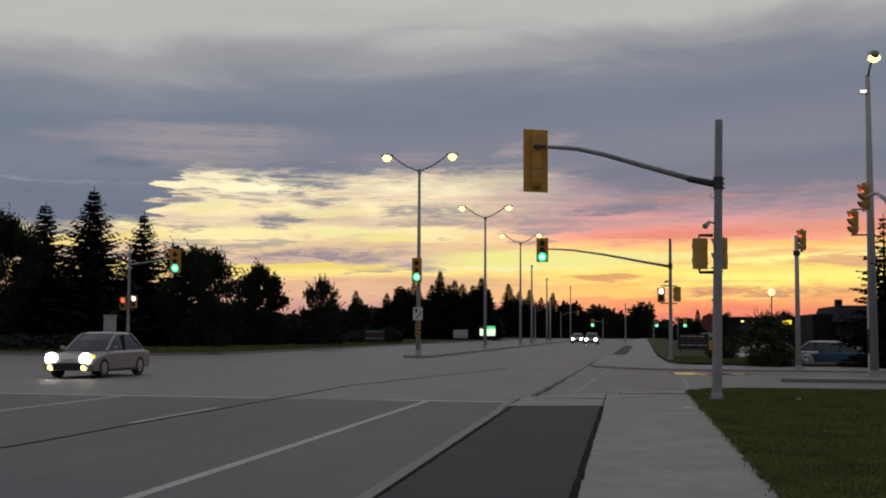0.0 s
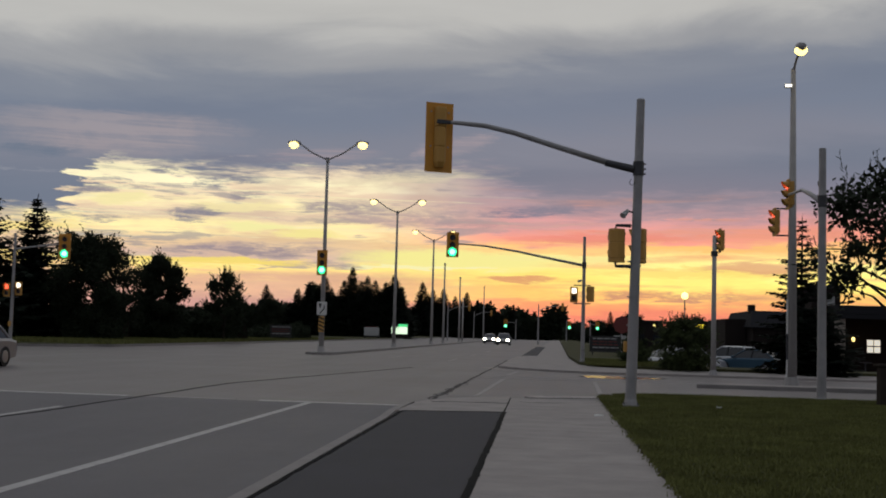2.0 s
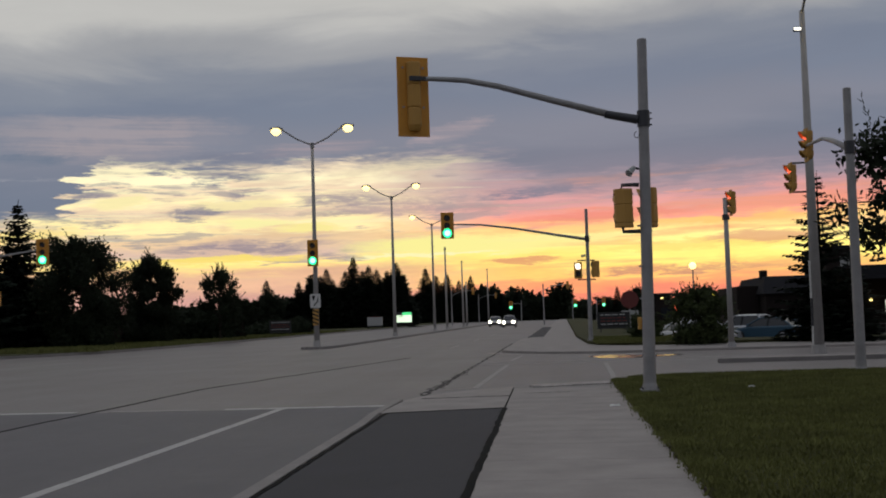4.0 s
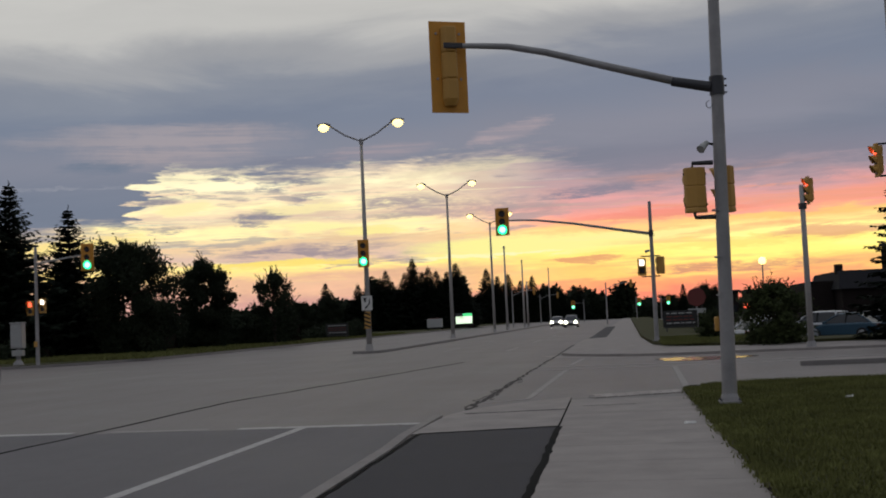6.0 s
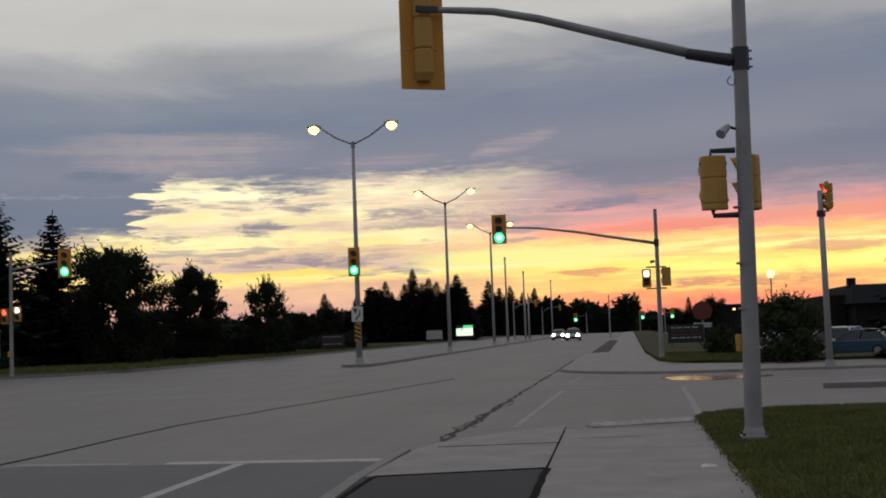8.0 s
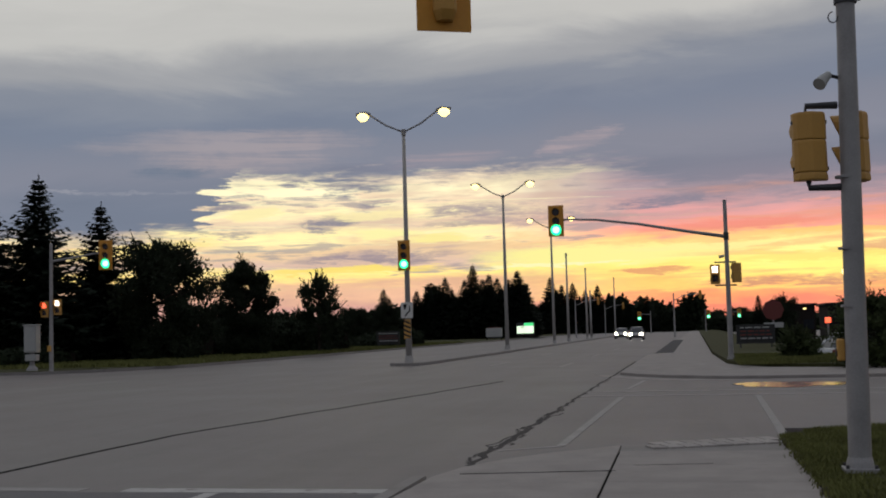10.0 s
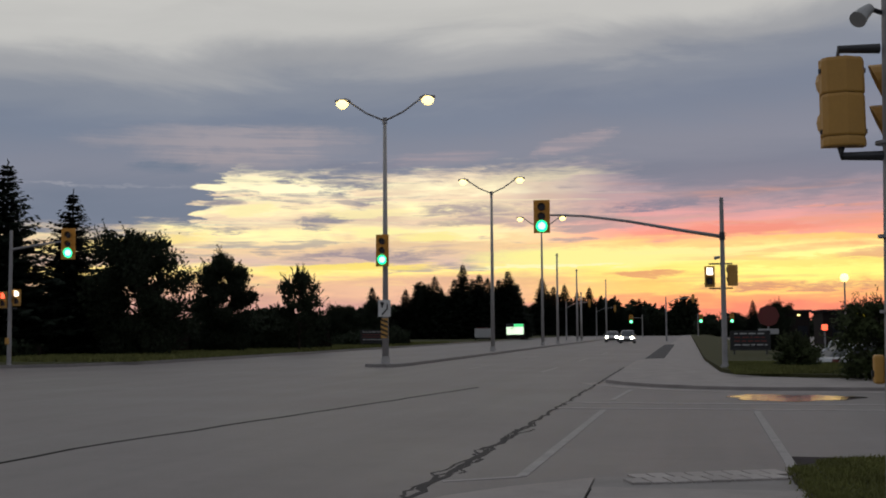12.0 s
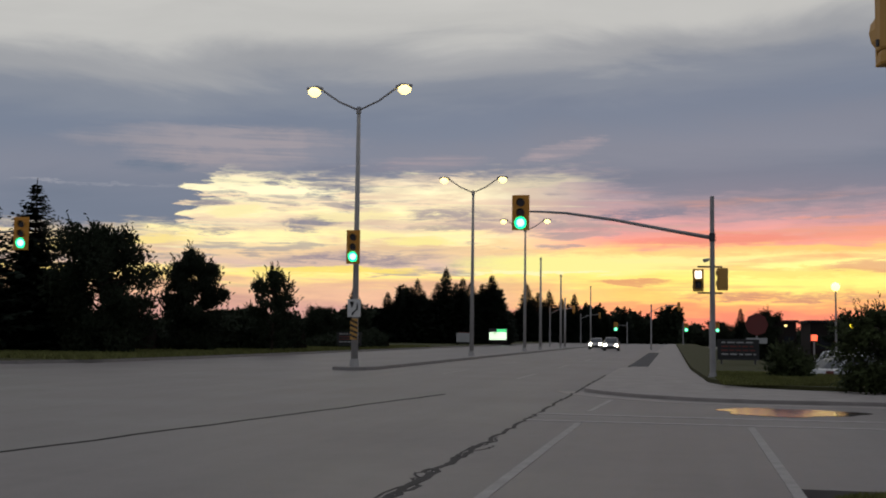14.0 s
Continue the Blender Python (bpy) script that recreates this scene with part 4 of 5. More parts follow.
lf_c = broadleaf(6.1, 1.75, 12, "dark small leafy tree with a thin open crown", 0.35, n=4600, bare=0.12)
lf_c.matrix_basis = pose(-27.9, 97, 0.15) @ Matrix.Diagonal((0.85, 0.85, 1.0, 1))
planted(lf_a, -48, 77, 0.1, 100, 1.0, 1.3)
planted(lf_b, -43.5, 90, 0.1, 40, 1.0, 0.8)
# the far line of trees
rng = random.Random(21)
tall = [(-50.4, 8.6), (-45, 8.2), (-43.4, 9.4), (-39.6, 10.2), (-36.6, 9.8), (-34.8, 12.0), (-32.8, 10.6), (-31.0, 9.9), (-29.0, 9.6), (-27.3, 10.9)]
for x, h in tall + [(x + 1.1, h * 0.82) for x, h in tall] + [(x - 0.9, h * 0.7) for x, h in tall]:
    src, hh = (sp_c, 10)
    s = 1.1 * h / hh
    planted(src, x * 1.03, 206 + rng.uniform(-1, 5), 0.1, rng.uniform(0, 360), s * rng.uniform(0.85, 1.1), s)
for x, h in ((-22.3, 10.3), (-20.4, 9.0), (-18.5, 9.2), (-16.4, 8.0), (-14.3, 8.7), (-12.4, 7.4), (-10.6, 6.7), (-8.8, 5.6), (-6.0, 6.8), (-21.3, 8.2), (-19.4, 7.6), (-17.4, 7.0), (-15.3, 7.2), (-13.3, 6.4), (-11.5, 5.8)):
    src, hh = (sp_c, 10)
    k = 310 / 200
    s = 1.06 * (1.6 + (h - 1.6) * k) / hh
    planted(src, 1.8 + (x - 1.8) * k, 316, -0.4, rng.uniform(0, 360), s * 0.95, s)
for x, y, s, hz_ in ((0.4, 326, 1.5, 0.72), (-4.5, 325, 1.2, 0.6), (5.5, 322, 1.1, 0.6), (13, 296, 1.1, 0.65), (-47, 190, 1.0, 0.9), (-54, 195, 0.9, 0.85), (-72, 180, 1.1, 0.9)):
    planted(rng.choice((lf_a, lf_b)), x, y, -0.3, rng.uniform(0, 360), s, s * hz_)


def thicket(name, x0, x1, y0, y1, h, n, size, label, seed, z=-0.4):
    """An uncountable mass of leafy growth with a ragged top."""
    r = random.Random(seed)
    vs, fs = [], []
    for i in range(n):
        x, y = r.uniform(x0, x1), r.uniform(y0, y1)
        top = h * (0.55 + 0.5 * noise.noise(Vector((x * 0.13, y * 0.08, seed))) + 0.3 * noise.noise(Vector((x * 0.5, y * 0.3, seed))))
        p = Vector((x, y, z + max(0.3, top) * r.random() ** 0.6))
        way = Vector((r.gauss(0, 1), r.gauss(0, 1), r.gauss(0.3, 0.8))).normalized()
        spray(vs, fs, p, way, way.orthogonal().normalized(), size * r.uniform(0.7, 1.6), size * r.uniform(0.5, 1.0))
    e = thing(name, 0, 0, 0, 0, label, "woods", kind="stuff")
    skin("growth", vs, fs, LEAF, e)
    skin("undergrowth", [(x0, y1, z), (x1, y1, z), (x1, y1, z + h * 0.45), (x0, y1, z + h * 0.45), (x0, y1 + 1, z), (x1, y1 + 1, z)], [(0, 1, 2, 3), (3, 2, 5, 4)], BARK, e)
    return e


thicket("far_woods", -47, -29, 211, 226, 11.5, 26000, 0.85, "dark ragged woods behind the road", 2)
thicket("far_woods", -82, -47, 211, 224, 7.5, 22000, 0.8, "low dark ragged woods behind the verge", 8)
thicket("far_woods", -46, 4, 320, 334, 11.5, 32000, 1.1, "dark ragged woods at the end of the road", 3)
thicket("far_woods", 4, 80, 300, 318, 6.5, 24000, 0.8, "dark ragged woods behind the parking lot", 4)
thicket("hedgerow", -80, -33.5, 96, 108, 3.4, 22000, 0.34, "dark hedgerow below the trees", 5, 0.1)
thicket("hedgerow", -34, -27.5, 121, 132, 1.9, 7000, 0.3, "dark hedgerow beside the verge", 6, 0.1)
thicket("hedgerow", -60, -34, 83, 90, 3.6, 12000, 0.3, "dark shrubs between the spruces", 7, 0.1)
thicket("hedgerow", -37, -28.6, 100, 107, 3.7, 9000, 0.3, "dark shrubs behind the leafy trees", 11, 0.1)
# added growth: stands for the spruces' lowest branches and darkens the verge
thicket("hedgerow", -62, -37.5, 66, 76, 1.7, 16000, 0.26, "low dark growth added in place of the spruces' skirts", 12, 0.1)

# right side trees
pine = conifer(7.2, 2.6, 31, 0.25, "small spruce with open ragged branches beside a lot", tiers=30, thick=1.05)
pine.matrix_basis = pose(12.7, 48.7, 0.1)
planted(pine, 13.3, 46.6, 0.1, 120, 0.75, 0.5, "low dark spruce beside a lot")
edge = broadleaf(6.9, 2.2, 41, "young leafy tree with an open crown on the lawn", 0.9, leaf=0.2, n=4600, bare=0.3)
edge.matrix_basis = pose(12.0, 31.4, 0.05)
planted(sp_c, 6.3, 95, LOW, 0, 0.3, 0.42, "thin dark spruce behind the verge")
planted(lf_b, 8.2, 98, LOW, 60, 0.55, 0.55)
planted(lf_c, 16.5, 120, LOW, 10, 1.0, 0.7)
for x, y, rad, h, label, n in ((7.5, 47.9, 1.15, 2.35, "large rounded green shrub beside the footway", 6500), (5.85, 57, 0.7, 1.1, "low rounded green shrub on the verge", 2200)):
    b = broadleaf(h, rad, int(x * 10), label, 0.05, 0.13, n, 0.0, BUSHLEAF, "shrub", "shrub", "shrubs")
    b.matrix_basis = pose(x, y, 0.12)


# ---- vehicles ----
def car(x, y, z, rz, paint, label, group="parked cars", tall=1.0, lit=False):
    t = thing("car", x, y, z, rz, label, "car", group)
    side = [(-2.2, 0.32), (-2.27, 0.6), (-2.2, 0.86), (-1.75, 0.94), (-0.4, 0.93), (0.95, 0.90), (1.75, 0.78), (2.15, 0.64), (2.25, 0.45), (2.18, 0.26), (1.2, 0.2), (-1.3, 0.2)]
    rings = [[(px * k, yy, 0.2 + (pz - 0.2) * k2) for px, pz in side] for yy, k, k2 in ((-0.89, 0.95, 0.86), (-0.85, 0.985, 0.97), (-0.7, 1, 1), (0.7, 1, 1), (0.85, 0.985, 0.97), (0.89, 0.95, 0.86))]
    part("body", loft(rings), paint, t)
    top = 0.93 + 0.5 * tall
    back = -1.05 if tall < 1.2 else -1.5
    low = [(-1.85, -0.77), (1.0, -0.77), (1.1, 0.0), (1.0, 0.77), (-1.85, 0.77), (-1.95, 0.0)]
    mid = [(back, -0.62), (0.1, -0.62), (0.18, 0.0), (0.1, 0.62), (back, 0.62), (back - 0.08, 0.0)]
    half = [(a_ * 0.42 + c_ * 0.58, b_ * 0.4 + d_ * 0.6) for (a_, b_), (c_, d_) in zip(low, mid)]
    part("glazing", loft([[(a_, b_, 0.9) for a_, b_ in low], [(a_, b_, 0.9 + (top - 0.95) * 0.66) for a_, b_ in half], [(a_, b_, top - 0.05) for a_, b_ in mid]]), GLASS, t, "dark tinted windows")
    part("roof", loft([[(a_, b_, top - 0.05) for a_, b_ in mid], [(a_ * 0.95 - 0.02, b_ * 0.95, top) for a_, b_ in mid], [(a_ * 0.7 - 0.15, b_ * 0.7, top + 0.035) for a_, b_ in mid]]), paint, t)
    for i in (0, 1, 3, 4):
        part("pillar", tube([(*low[i], 0.9), (*half[i], 0.9 + (top - 0.95) * 0.66), (*mid[i], top - 0.03)], 0.045, 6), paint, t)
    for s in (-1, 1):
        part("pillar", tube([(-0.35, s * 0.785, 0.9), (-0.4, s * 0.675, top - 0.03)], 0.035, 6), BLACK, t)
        part("mirror", box(0.72, 0.86, s * 0.98 - 0.07, s * 0.98 + 0.07, 0.93, 1.05, 0.03), paint, t)
        part("sill", box(-1.2, 1.2, s * 0.875 - 0.015, s * 0.875 + 0.015, 0.2, 0.3, 0.005), BLACK, t)
        if lit:
            # round emitter larger than a real headlight, standing in for its glare
            part("headlight", tube([(2.1, s * 0.62, 0.65), (2.24, s * 0.62, 0.65), (2.3, s * 0.62, 0.65)], [0.2, 0.2, 0.1], 16), HEAD_ON, t, "lit headlight")
        else:
            part("headlight", box(2.02, 2.2, s * 0.62 - 0.17, s * 0.62 + 0.17, 0.58, 0.7, 0.03), GLASS, t)
        part("tail_light", box(-2.26, -2.1, s * 0.66 - 0.17, s * 0.66 + 0.17, 0.68, 0.84, 0.02), REDPAINT, t)
        for wx in (-1.35, 1.38):
            wheel = part("wheel", tube([(wx, s * 0.70, 0.33), (wx, s * 0.9, 0.33)], 0.33, 20), TYRE, t, "black tyre")
            part("rim", tube([(wx, s * 0.895, 0.33), (wx, s * 0.91, 0.33)], [0.22, 0.19], 14), RIM, wheel)
    part("bumper", box(2.2, 2.29, -0.7, 0.7, 0.3, 0.52, 0.03), BLACK, t)
    part("bumper", box(-2.31, -2.2, -0.7, 0.7, 0.34, 0.58, 0.03), paint, t)
    return t


BLUE = material("blue_car_paint", (0.012, 0.05, 0.085), 0.45, 0.1, vary=0.05, bump=0, coat=0.2)
SILVER = material("silver_car_paint", (0.42, 0.43, 0.45), 0.35, 0.5, vary=0.05, bump=0, coat=0.5)
GREYCAR = material("grey_car_paint", (0.2, 0.195, 0.21), 0.35, 0.4, vary=0.05, bump=0, coat=0.5)
car(13.7, 68.0, LOW, 142, BLUE, "dark blue sedan parked behind the footway")
car(13.0, 73.0, LOW, 140, SILVER, "silver hatchback parked behind a blue sedan", tall=1.25)
car(16.2, 73.5, LOW, 150, GREYCAR, "dark grey car parked near a building", tall=1.1)
car(8.9, 62.0, LOW, 40, SILVER, "silver sedan parked behind low shrubs")
car(9.9, 67.5, LOW, 35, SILVER, "silver car parked behind low shrubs", tall=1.2)
car(-5.2, 150, 0.0, -90, GREYCAR, "oncoming car with bright headlights on the road", "cars on the road", 1.2, True)
car(-7.9, 165, 0.0, -90, GREYCAR, "oncoming dark car with bright headlights", "cars on the road", 1.0, True)
passing = car(-17.2, 30.7, 0.0, -91, GREYCAR, "silver-grey hatchback with lit headlights crossing the junction", "cars on the road", 1.15, True)
for side_ in (-1, 1):
    part("fog_lamp", tube([(2.2, side_ * 0.6, 0.36), (2.31, side_ * 0.6, 0.36)], [0.11, 0.09], 12), LAMP_ON, passing, "lit fog lamp")
part("indicator", box(2.0, 2.14, 0.8, 0.88, 0.66, 0.78, 0.02), YELLOW_ON, passing, "amber indicator")
tr = thing("box_trailer", -27.3, 177, 0.15, 8, "small pale box trailer parked on the verge", "trailer")
part("body", box(-1.15, 1.15, -2, 2, 0.45, 1.75, 0.05), GREYPAINT, tr)
part("chassis", box(-1.0, 1.0, -1.9, 1.9, 0.3, 0.44, 0.01), DARKSTEEL, tr)
for s in (-1, 1):
    wheel = part("wheel", tube([(s * 1.0, 0, 0.32), (s * 1.16, 0, 0.32)], 0.32, 16), TYRE, tr)
    part("rim", tube([(s * 1.155, 0, 0.32), (s * 1.17, 0, 0.32)], 0.18, 12), RIM, wheel)
part("roof_rack", box(-0.9, 0.9, -1.5, 1.5, 1.76, 1.84, 0.02), REDPAINT, tr)


# ---- signs ----
def board_sign(x, y, z, rz, w_, h_, foot, label):
    t = thing("message_board", x, y, z, rz, label, "sign", "message boards")
    p = part("panel", box(-w_ / 2, w_ / 2, -0.06, 0.06, foot, foot + h_, 0.015), BLACK, t)
    part("frame", box(-w_ / 2 - 0.05, w_ / 2 + 0.05, -0.04, 0.08, foot - 0.06, foot - 0.002, 0.01), DARKSTEEL, t)
    rr = random.Random(int(x * 7))
    for k, mat in enumerate((GREYPAINT, REDPAINT, REDPAINT, GREYPAINT)):
        zc = foot + h_ * (0.84 - 0.2 * k)
        u = -w_ * 0.4
        while u < w_ * 0.38:
            d_ = rr.uniform(0.12, 0.4)
            part("text_bar", box(u, min(u + d_, w_ * 0.42), -0.066, -0.062, zc - h_ * 0.035, zc + h_ * 0.035), mat, p)
            u += d_ + 0.09
    for s in (-1, 1):
        part("leg", box(s * w_ * 0.4 - 0.04, s * w_ * 0.4 + 0.04, -0.04, 0.04, 0, foot + 0.1), DARKSTEEL, t)
    return t


board_sign(5.2, 78, 0.14, 0, 2.2, 1.05, 0.35, "black roadside message board with white and red lettering bars")
board_sign(-27.5, 117, 0.16, 0, 2.3, 1.2, 0.4, "black message board with red and white bars")
sc = thing("lit_sign", -26.4, 203, 0.16, -6, "brightly lit white and green roadside sign", "sign")
part("face", box(-1.45, 1.45, -0.1, 0.0, 0.75, 2.0, 0.02), SCREEN_ON, sc, "glowing white face")
GREENFACE = material("green_sign_on", (0.1, 0.6, 0.2), 0.5, vary=0, bump=0, glow=0.8, glow_colour=(0.1, 0.9, 0.3))
part("header", box(-0.2, 1.45, -0.1, 0.0, 2.02, 2.5, 0.02), GREENFACE, sc, "glowing green header")
part("cabinet", box(-1.55, 1.55, 0.002, 0.4, 0.6, 2.56, 0.03), DARKSTEEL, sc)
part("plinth", box(-1.6, 1.6, 0.02, 0.38, 0, 0.54, 0.02), BRICK, sc)
st = thing("round_sign", 7.0, 90, 0.13, 0, "large dull red eight-sided sign with a white panel", "sign")
part("panel", tube([(0, -0.05, 2.36), (0, 0.05, 2.36)], 0.72, 8), REDPAINT, st)
part("plate", box(-0.65, 0.65, -0.05, 0.05, 1.15, 1.5, 0.01), GREYPAINT, st)
part("post", tube([(0, 0.09, 0), (0, 0.09, 2.4)], 0.06, 10), STEEL, st)
for x, y, z, sx, sz, mat, label in ((13.7, 95, 2.55, 0.42, 0.2, YELLOW_ON, "small lit yellow shop sign on a pole"), (11.2, 96, 1.7, 0.2, 0.2, RED_ON, "small lit red sign on a pole")):
    t = thing("shop_sign", x, y, LOW, 0, label, "sign", "shop signs")
    part("face", box(-sx, sx, -0.08, 0, z - LOW - sz, z - LOW + sz, 0.02), mat, t)
    part("case", box(-sx - 0.03, sx + 0.03, 0.002, 0.15, z - LOW - sz - 0.03, z - LOW + sz + 0.03, 0.02), DARKSTEEL, t)
    part("post", tube([(0, 0.07, 0), (0, 0.07, z - LOW)], 0.06, 8), STEEL, t)
for x, y, h in ((12.5, 95, 5.6),):
    t = thing("lot_lamp", x, y, LOW, 0, "parking lot lamp with a glowing globe", "street lamp", "lot lamps")
    part("pole", tube([(0, 0, 0), (0, 0, h - 0.15)], [0.08, 0.05], 10), STEEL, t)
    part("globe", tube([(0, 0, h - 0.3), (0, 0, h - 0.2), (0, 0, h), (0, 0, h + 0.2), (0, 0, h + 0.28)], [0.1, 0.24, 0.3, 0.22, 0.06], 14), LAMP_ON, t, "glowing globe", True)
bp = thing("bollard", 9.55, 23.9, 0.1, 10, "dark square wooden post with a flat cap", "post")
part("post", box(-0.13, 0.13, -0.13, 0.13, -0.02, 0.9, 0.012), BARK, bp)
part("cap", box(-0.19, 0.19, -0.19, 0.19, 0.902, 0.97, 0.015), BARK, bp)

# ---- buildings ----
bd = thing("restaurant", 13.2, 79, LOW, 0, "dark low building with a steep roof, porch and lit window", "building")
wl = part("wall", box(0.7, 2.2, 2, 12, 0, 3.5, 0.03), BRICK, bd)
part("wall", box(2.25, 6.1, -0.5, 12, 0, 3.0, 0.03), BRICK, bd)
part("roof", loft([[(2.0, -0.9, 2.9), (6.4, -0.9, 2.9), (6.4, 12, 2.9), (2.0, 12, 2.9)], [(2.4, 0.8, 4.1), (6.0, 0.8, 4.1), (6.0, 11, 4.1), (2.4, 11, 4.1)]]), ROOF, bd, "steep dark shingle roof")
part("chimney", box(2.3, 2.75, 1.5, 2.2, 3.9, 4.55, 0.02), BRICK, bd)
tw = part("tower", box(6.15, 8.1, -1.0, 6, 0, 5.75, 0.03), BRICK, bd)
part("window", box(7.1, 7.7, -1.03, -1.003, 4.55, 5.2, 0.01), GREYPAINT, tw, "pale square window")
part("cornice", box(6.05, 8.2, -1.1, 6.1, 5.752, 5.95, 0.02), ROOF, tw)
WINDOW_ON = material("lit_window_glass", (0.5, 0.48, 0.42), 0.2, vary=0, bump=0, glow=0.75, glow_colour=(1.0, 0.92, 0.76))
WARM_ON = material("warm_glow", (0.5, 0.3, 0.12), 0.4, vary=0, bump=0, glow=0.5, glow_colour=(1.0, 0.45, 0.12))
pr = part("porch_roof", box(7.2, 17, -4.0, 6, 3.9, 4.5, 0.04), ROOF, bd)
# no lamp: the panel itself glows in place of lamplight on the soffit
part("soffit_glow", box(9.0, 11.2, -3.2, -1.0, 3.87, 3.896, 0.005), WARM_ON, pr, "soffit panel with its warm lighting put in as glow")
part("beam", box(7.2, 17, -4.02, -3.7, 3.6, 3.898, 0.02), ROOF, pr)
part("lamp", tube([(6.6, -1.05, 3.55), (6.6, -1.3, 3.5)], [0.08, 0.12], 12), LAMP_ON, bd, "glowing wall lamp")
for cx in (7.5, 12.0, 16.4):
    part("column", box(cx - 0.3, cx + 0.3, -3.7, -3.1, 0, 3.598, 0.02), STUCCO, bd, "buff square column")
    part("column_base", box(cx - 0.38, cx + 0.38, -3.78, -3.02, 0, 0.7, 0.02), BRICK, bd)
part("wall", box(8.15, 17, 0.5, 12, 0, 3.898, 0.03), BRICK, bd)
dr = part("window", box(10.2, 11.2, 0.45, 0.498, 1.3, 2.3, 0.01), BLACK, bd, "dark window frame with lit panes")
for px_ in (10.26, 10.74):
    for pz_ in (1.36, 1.84):
        part("pane", box(px_, px_ + 0.42, 0.43, 0.448, pz_, pz_ + 0.4, 0.006), WINDOW_ON, dr)
for px_, pw_ in ((12.2, 1.1), (14.0, 1.4)):
    wn = part("window", box(px_, px_ + pw_, 0.45, 0.498, 1.0, 2.4, 0.01), BLACK, bd, "dark window with a warm glow inside")
    part("pane", box(px_ + 0.08, px_ + pw_ - 0.08, 0.43, 0.448, 1.1, 1.75, 0.006), WARM_ON, wn)
part("wall_lantern", tube([(9.3, 0.35, 2.1), (9.3, 0.35, 2.25), (9.3, 0.35, 2.45)], [0.09, 0.13, 0.06], 10), LAMP_ON, bd, "glowing lantern")
for tx, ty in ((8.6, -5.6), (10.6, -6.1), (12.4, -5.4)):
    pt = thing("patio_table", 13.2 + tx, 79 + ty, LOW, 15 * tx, "dark metal patio table beside the porch", "table", "patio tables")
    part("tabletop", tube([(0, 0, 0.72), (0, 0, 0.75)], 0.42, 16), DARKSTEEL, pt)
    part("stem", tube([(0, 0, 0.03), (0, 0, 0.719)], 0.04, 8), DARKSTEEL, pt)
    part("foot", tube([(0, 0, 0), (0, 0, 0.03)], [0.28, 0.24], 14), DARKSTEEL, pt)
for x, y, w_, d_, h, label in ((17, 150, 9, 10, 3.9, "far dark flat-roofed shop building"), (24, 130, 10, 12, 4.2, "dark flat-roofed shop behind a parking lot"), (12.5, 170, 5, 8, 4.2, "far low dark building")):
    t = thing("shop_building", x, y, LOW, 0, label, "building", "shops")
    part("wall", box(0, w_, 0, d_, 0, h, 0.03), BRICK, t)
    part("roof", box(-0.3, w_ + 0.3, -0.3, d_ + 0.3, h + 0.002, h + 0.3, 0.03), ROOF, t)
    for k in range(2):
        part("window", box(1 + k * w_ / 2, 1 + k * w_ / 2 + w_ * 0.25, -0.03, -0.004, 1.0, 2.4, 0.01), GLASS, t)
    part("wall_lamp", box(w_ * 0.7, w_ * 0.7 + 0.35, -0.12, -0.004, h - 0.5, h - 0.3, 0.02), LAMP_ON, t, "glowing wall lamp")

for x, y, z, a in ((2.6, 17.6, 0.036, 20), (5.25, 20.6, 0.09, 70)):
    t = thing("paper_scrap", x, y, z, a, "small crumpled white paper scrap beside the grass", "litter", "scraps")
    part("sheet", loft([[(-0.09, -0.05, 0), (0.08, -0.06, 0), (0.1, 0.04, 0), (-0.07, 0.06, 0)], [(-0.06, -0.03, 0.02), (0.06, -0.04, 0.03), (0.07, 0.02, 0.015), (-0.05, 0.04, 0.03)]]), WHITE, t)

# ---- footway slabs, ramp bricks, grass ----
for k in range(34):
    y = -27.5 + 1.5 * k
    y0, y1 = y - 0.746, y + 0.746
    rim = [(foot_l(y0) + 0.01, y0), (foot_r(y0) - 0.015, y0), (foot_r(y1) - 0.015, y1), (foot_l(y1) + 0.01, y1)]
    inner = [(foot_l(y0) + 0.018, y0 + 0.006), (foot_r(y0) - 0.022, y0 + 0.006), (foot_r(y1) - 0.022, y1 - 0.006), (foot_l(y1) + 0.018, y1 - 0.006)]
    part("slab", loft([[(px, py, 0.006) for px, py in rim], [(px, py, 0.029) for px, py in rim], [(px, py, 0.034) for px, py in inner]]), CONCRETE, footway)
brick_me = bpy.data.meshes.new("ramp_brick")
bm = box(-0.102, 0.102, -0.19, 0.19, -0.02, 0.016, 0.008)
bm.to_mesh(brick_me)
bm.free()
RAMP = material("ramp_brick", (0.33, 0.3, 0.28), 0.85, vary=0.3, scale=6, fine=40, per=0.25)
brick_me.materials.append(RAMP)
rng = random.Random(8)
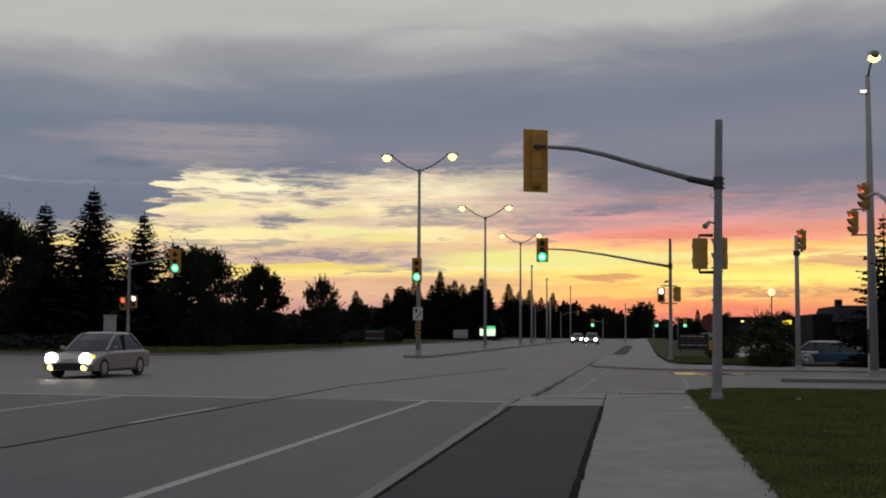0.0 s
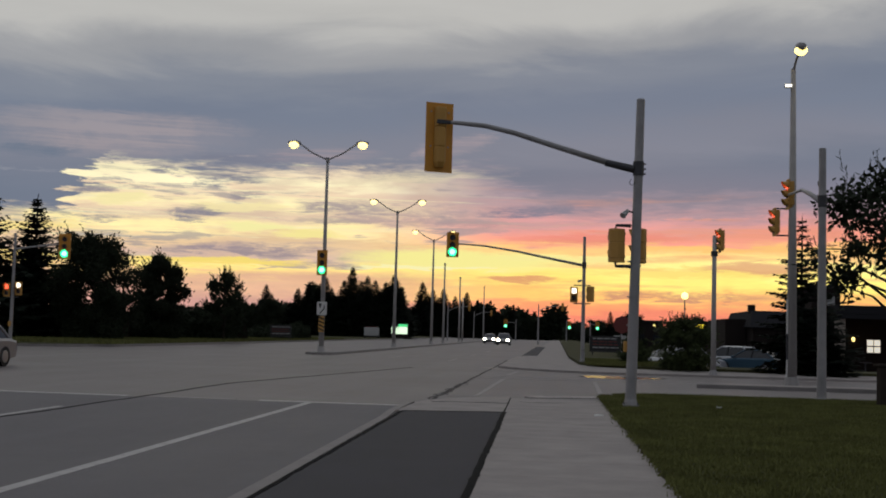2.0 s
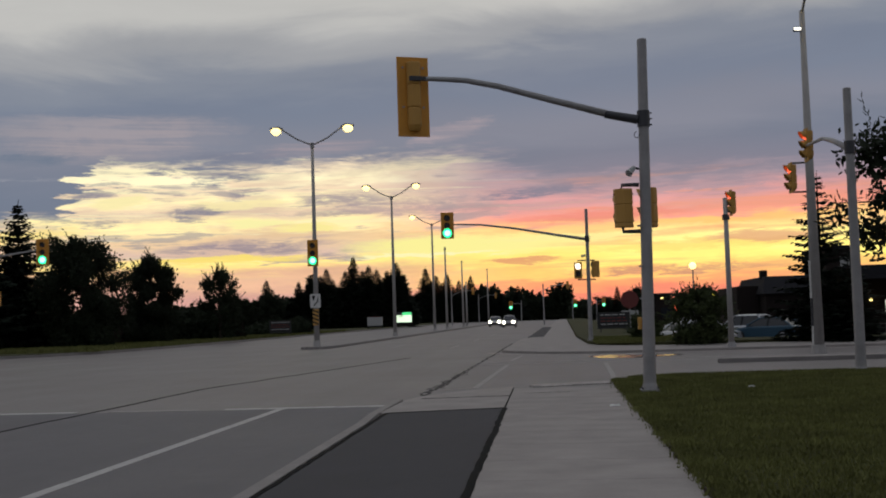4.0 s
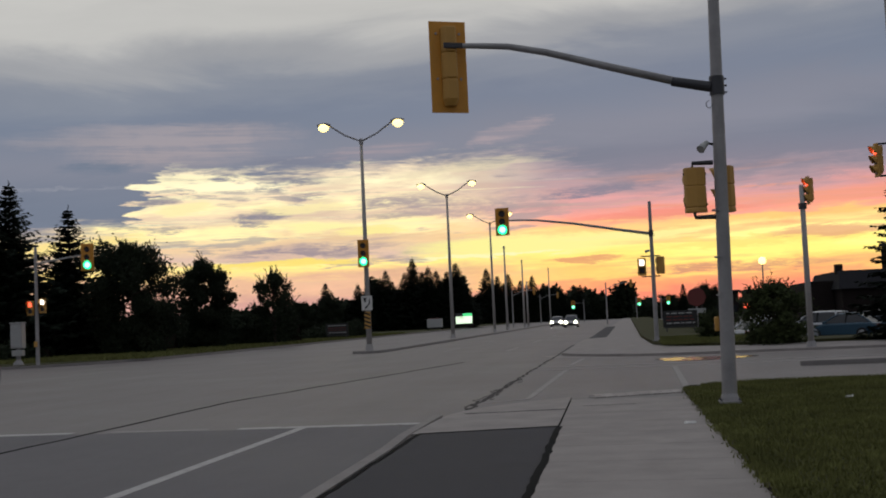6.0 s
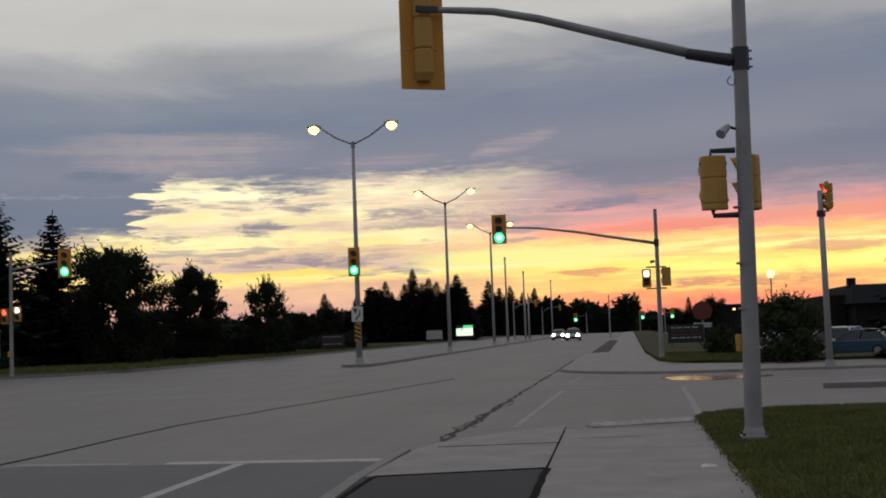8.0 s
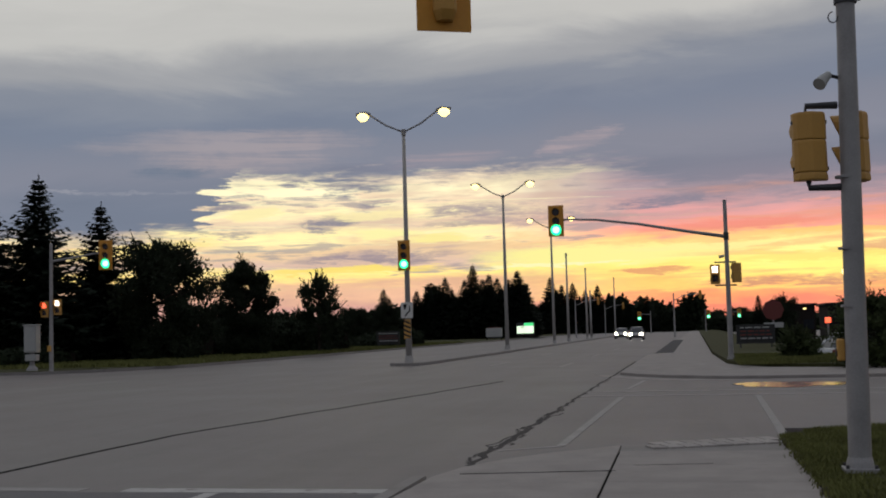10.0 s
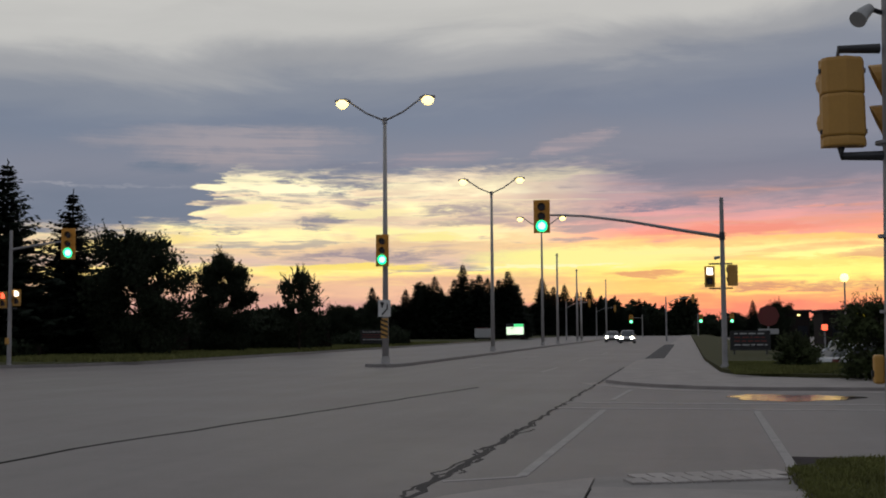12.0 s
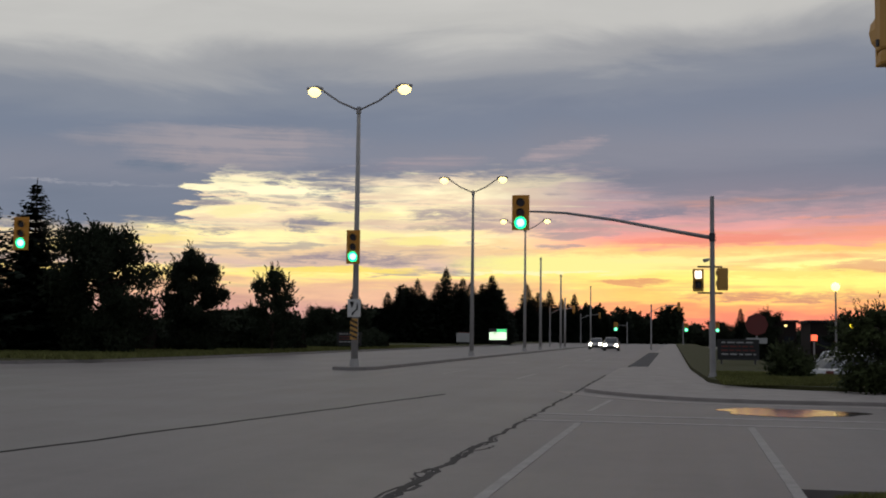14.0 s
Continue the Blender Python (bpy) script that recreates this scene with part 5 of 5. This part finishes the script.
for row in range(2):
    for k in range(8):
        f_ = (k + 0.5) / 8
        ob = new("ramp_brick", brick_me)
        ob.parent = footway
        ob.matrix_basis = pose(1.08 + 1.68 * f_ + 0.02 * row, 23.2 + 0.7 * f_ + 0.41 * row, 0.03, rng.uniform(-1, 1), rng.uniform(-1, 1), 20 + rng.uniform(-2, 2))


def turf(name, outline_x, y0, y1, n, h, label, z, seed, rag=0.0):
    r = np.random.default_rng(seed)
    x = r.uniform(*outline_x, n)
    y = r.uniform(y0, y1, n)
    if rag:
        x = np.where(r.random(n) < rag, outline_x[0] + r.normal(0.05, 0.07, n), x) + np.clip(3.05 - 0.008 * (y - 3.0) - 2.92, 0, 1)
    y = np.minimum(y, np.interp(x, [2.88, 3.4, 4.4, 5.6], [24.45, 25.25, 25.85, 26.05]) - r.random(n) ** 2 * 2.0) if y1 < 27 else y
    a = r.uniform(0, 2 * np.pi, n)
    hh, ww = h * r.uniform(0.5, 1.4, n), h * r.uniform(0.12, 0.3, n)
    lx, ly = r.normal(0, 0.4, n) * hh, r.normal(0, 0.4, n) * hh
    p = np.empty((n, 3, 3))
    p[:, 0] = np.stack([x - np.cos(a) * ww, y - np.sin(a) * ww, np.full(n, z)], 1)
    p[:, 1] = np.stack([x + np.cos(a) * ww, y + np.sin(a) * ww, np.full(n, z)], 1)
    p[:, 2] = np.stack([x + lx, y + ly, z + hh], 1)
    me = bpy.data.meshes.new(name)
    me.from_pydata(p.reshape(-1, 3).tolist(), [], np.arange(3 * n).reshape(-1, 3).tolist())
    me.materials.append(BLADE)
    return tagged(new(name, me), label, "grass", kind="stuff")


turf("grass", (2.92, 9.5), 3.0, 24.6, 200000, 0.05, "short mown dark green grass blades", 0.065, 1, 0.06)
turf("grass", (3.2, 12.0), 24.0, 26.1, 40000, 0.05, "short mown dark green grass blades", 0.065, 2)
turf("grass", (3.2, 8.5), 49.5, 62, 30000, 0.09, "rough dark green verge grass", 0.195, 3)
turf("grass", (-46, -26.4), 66, 150, 90000, 0.2, "rough dark grass below the trees", 0.155, 4)
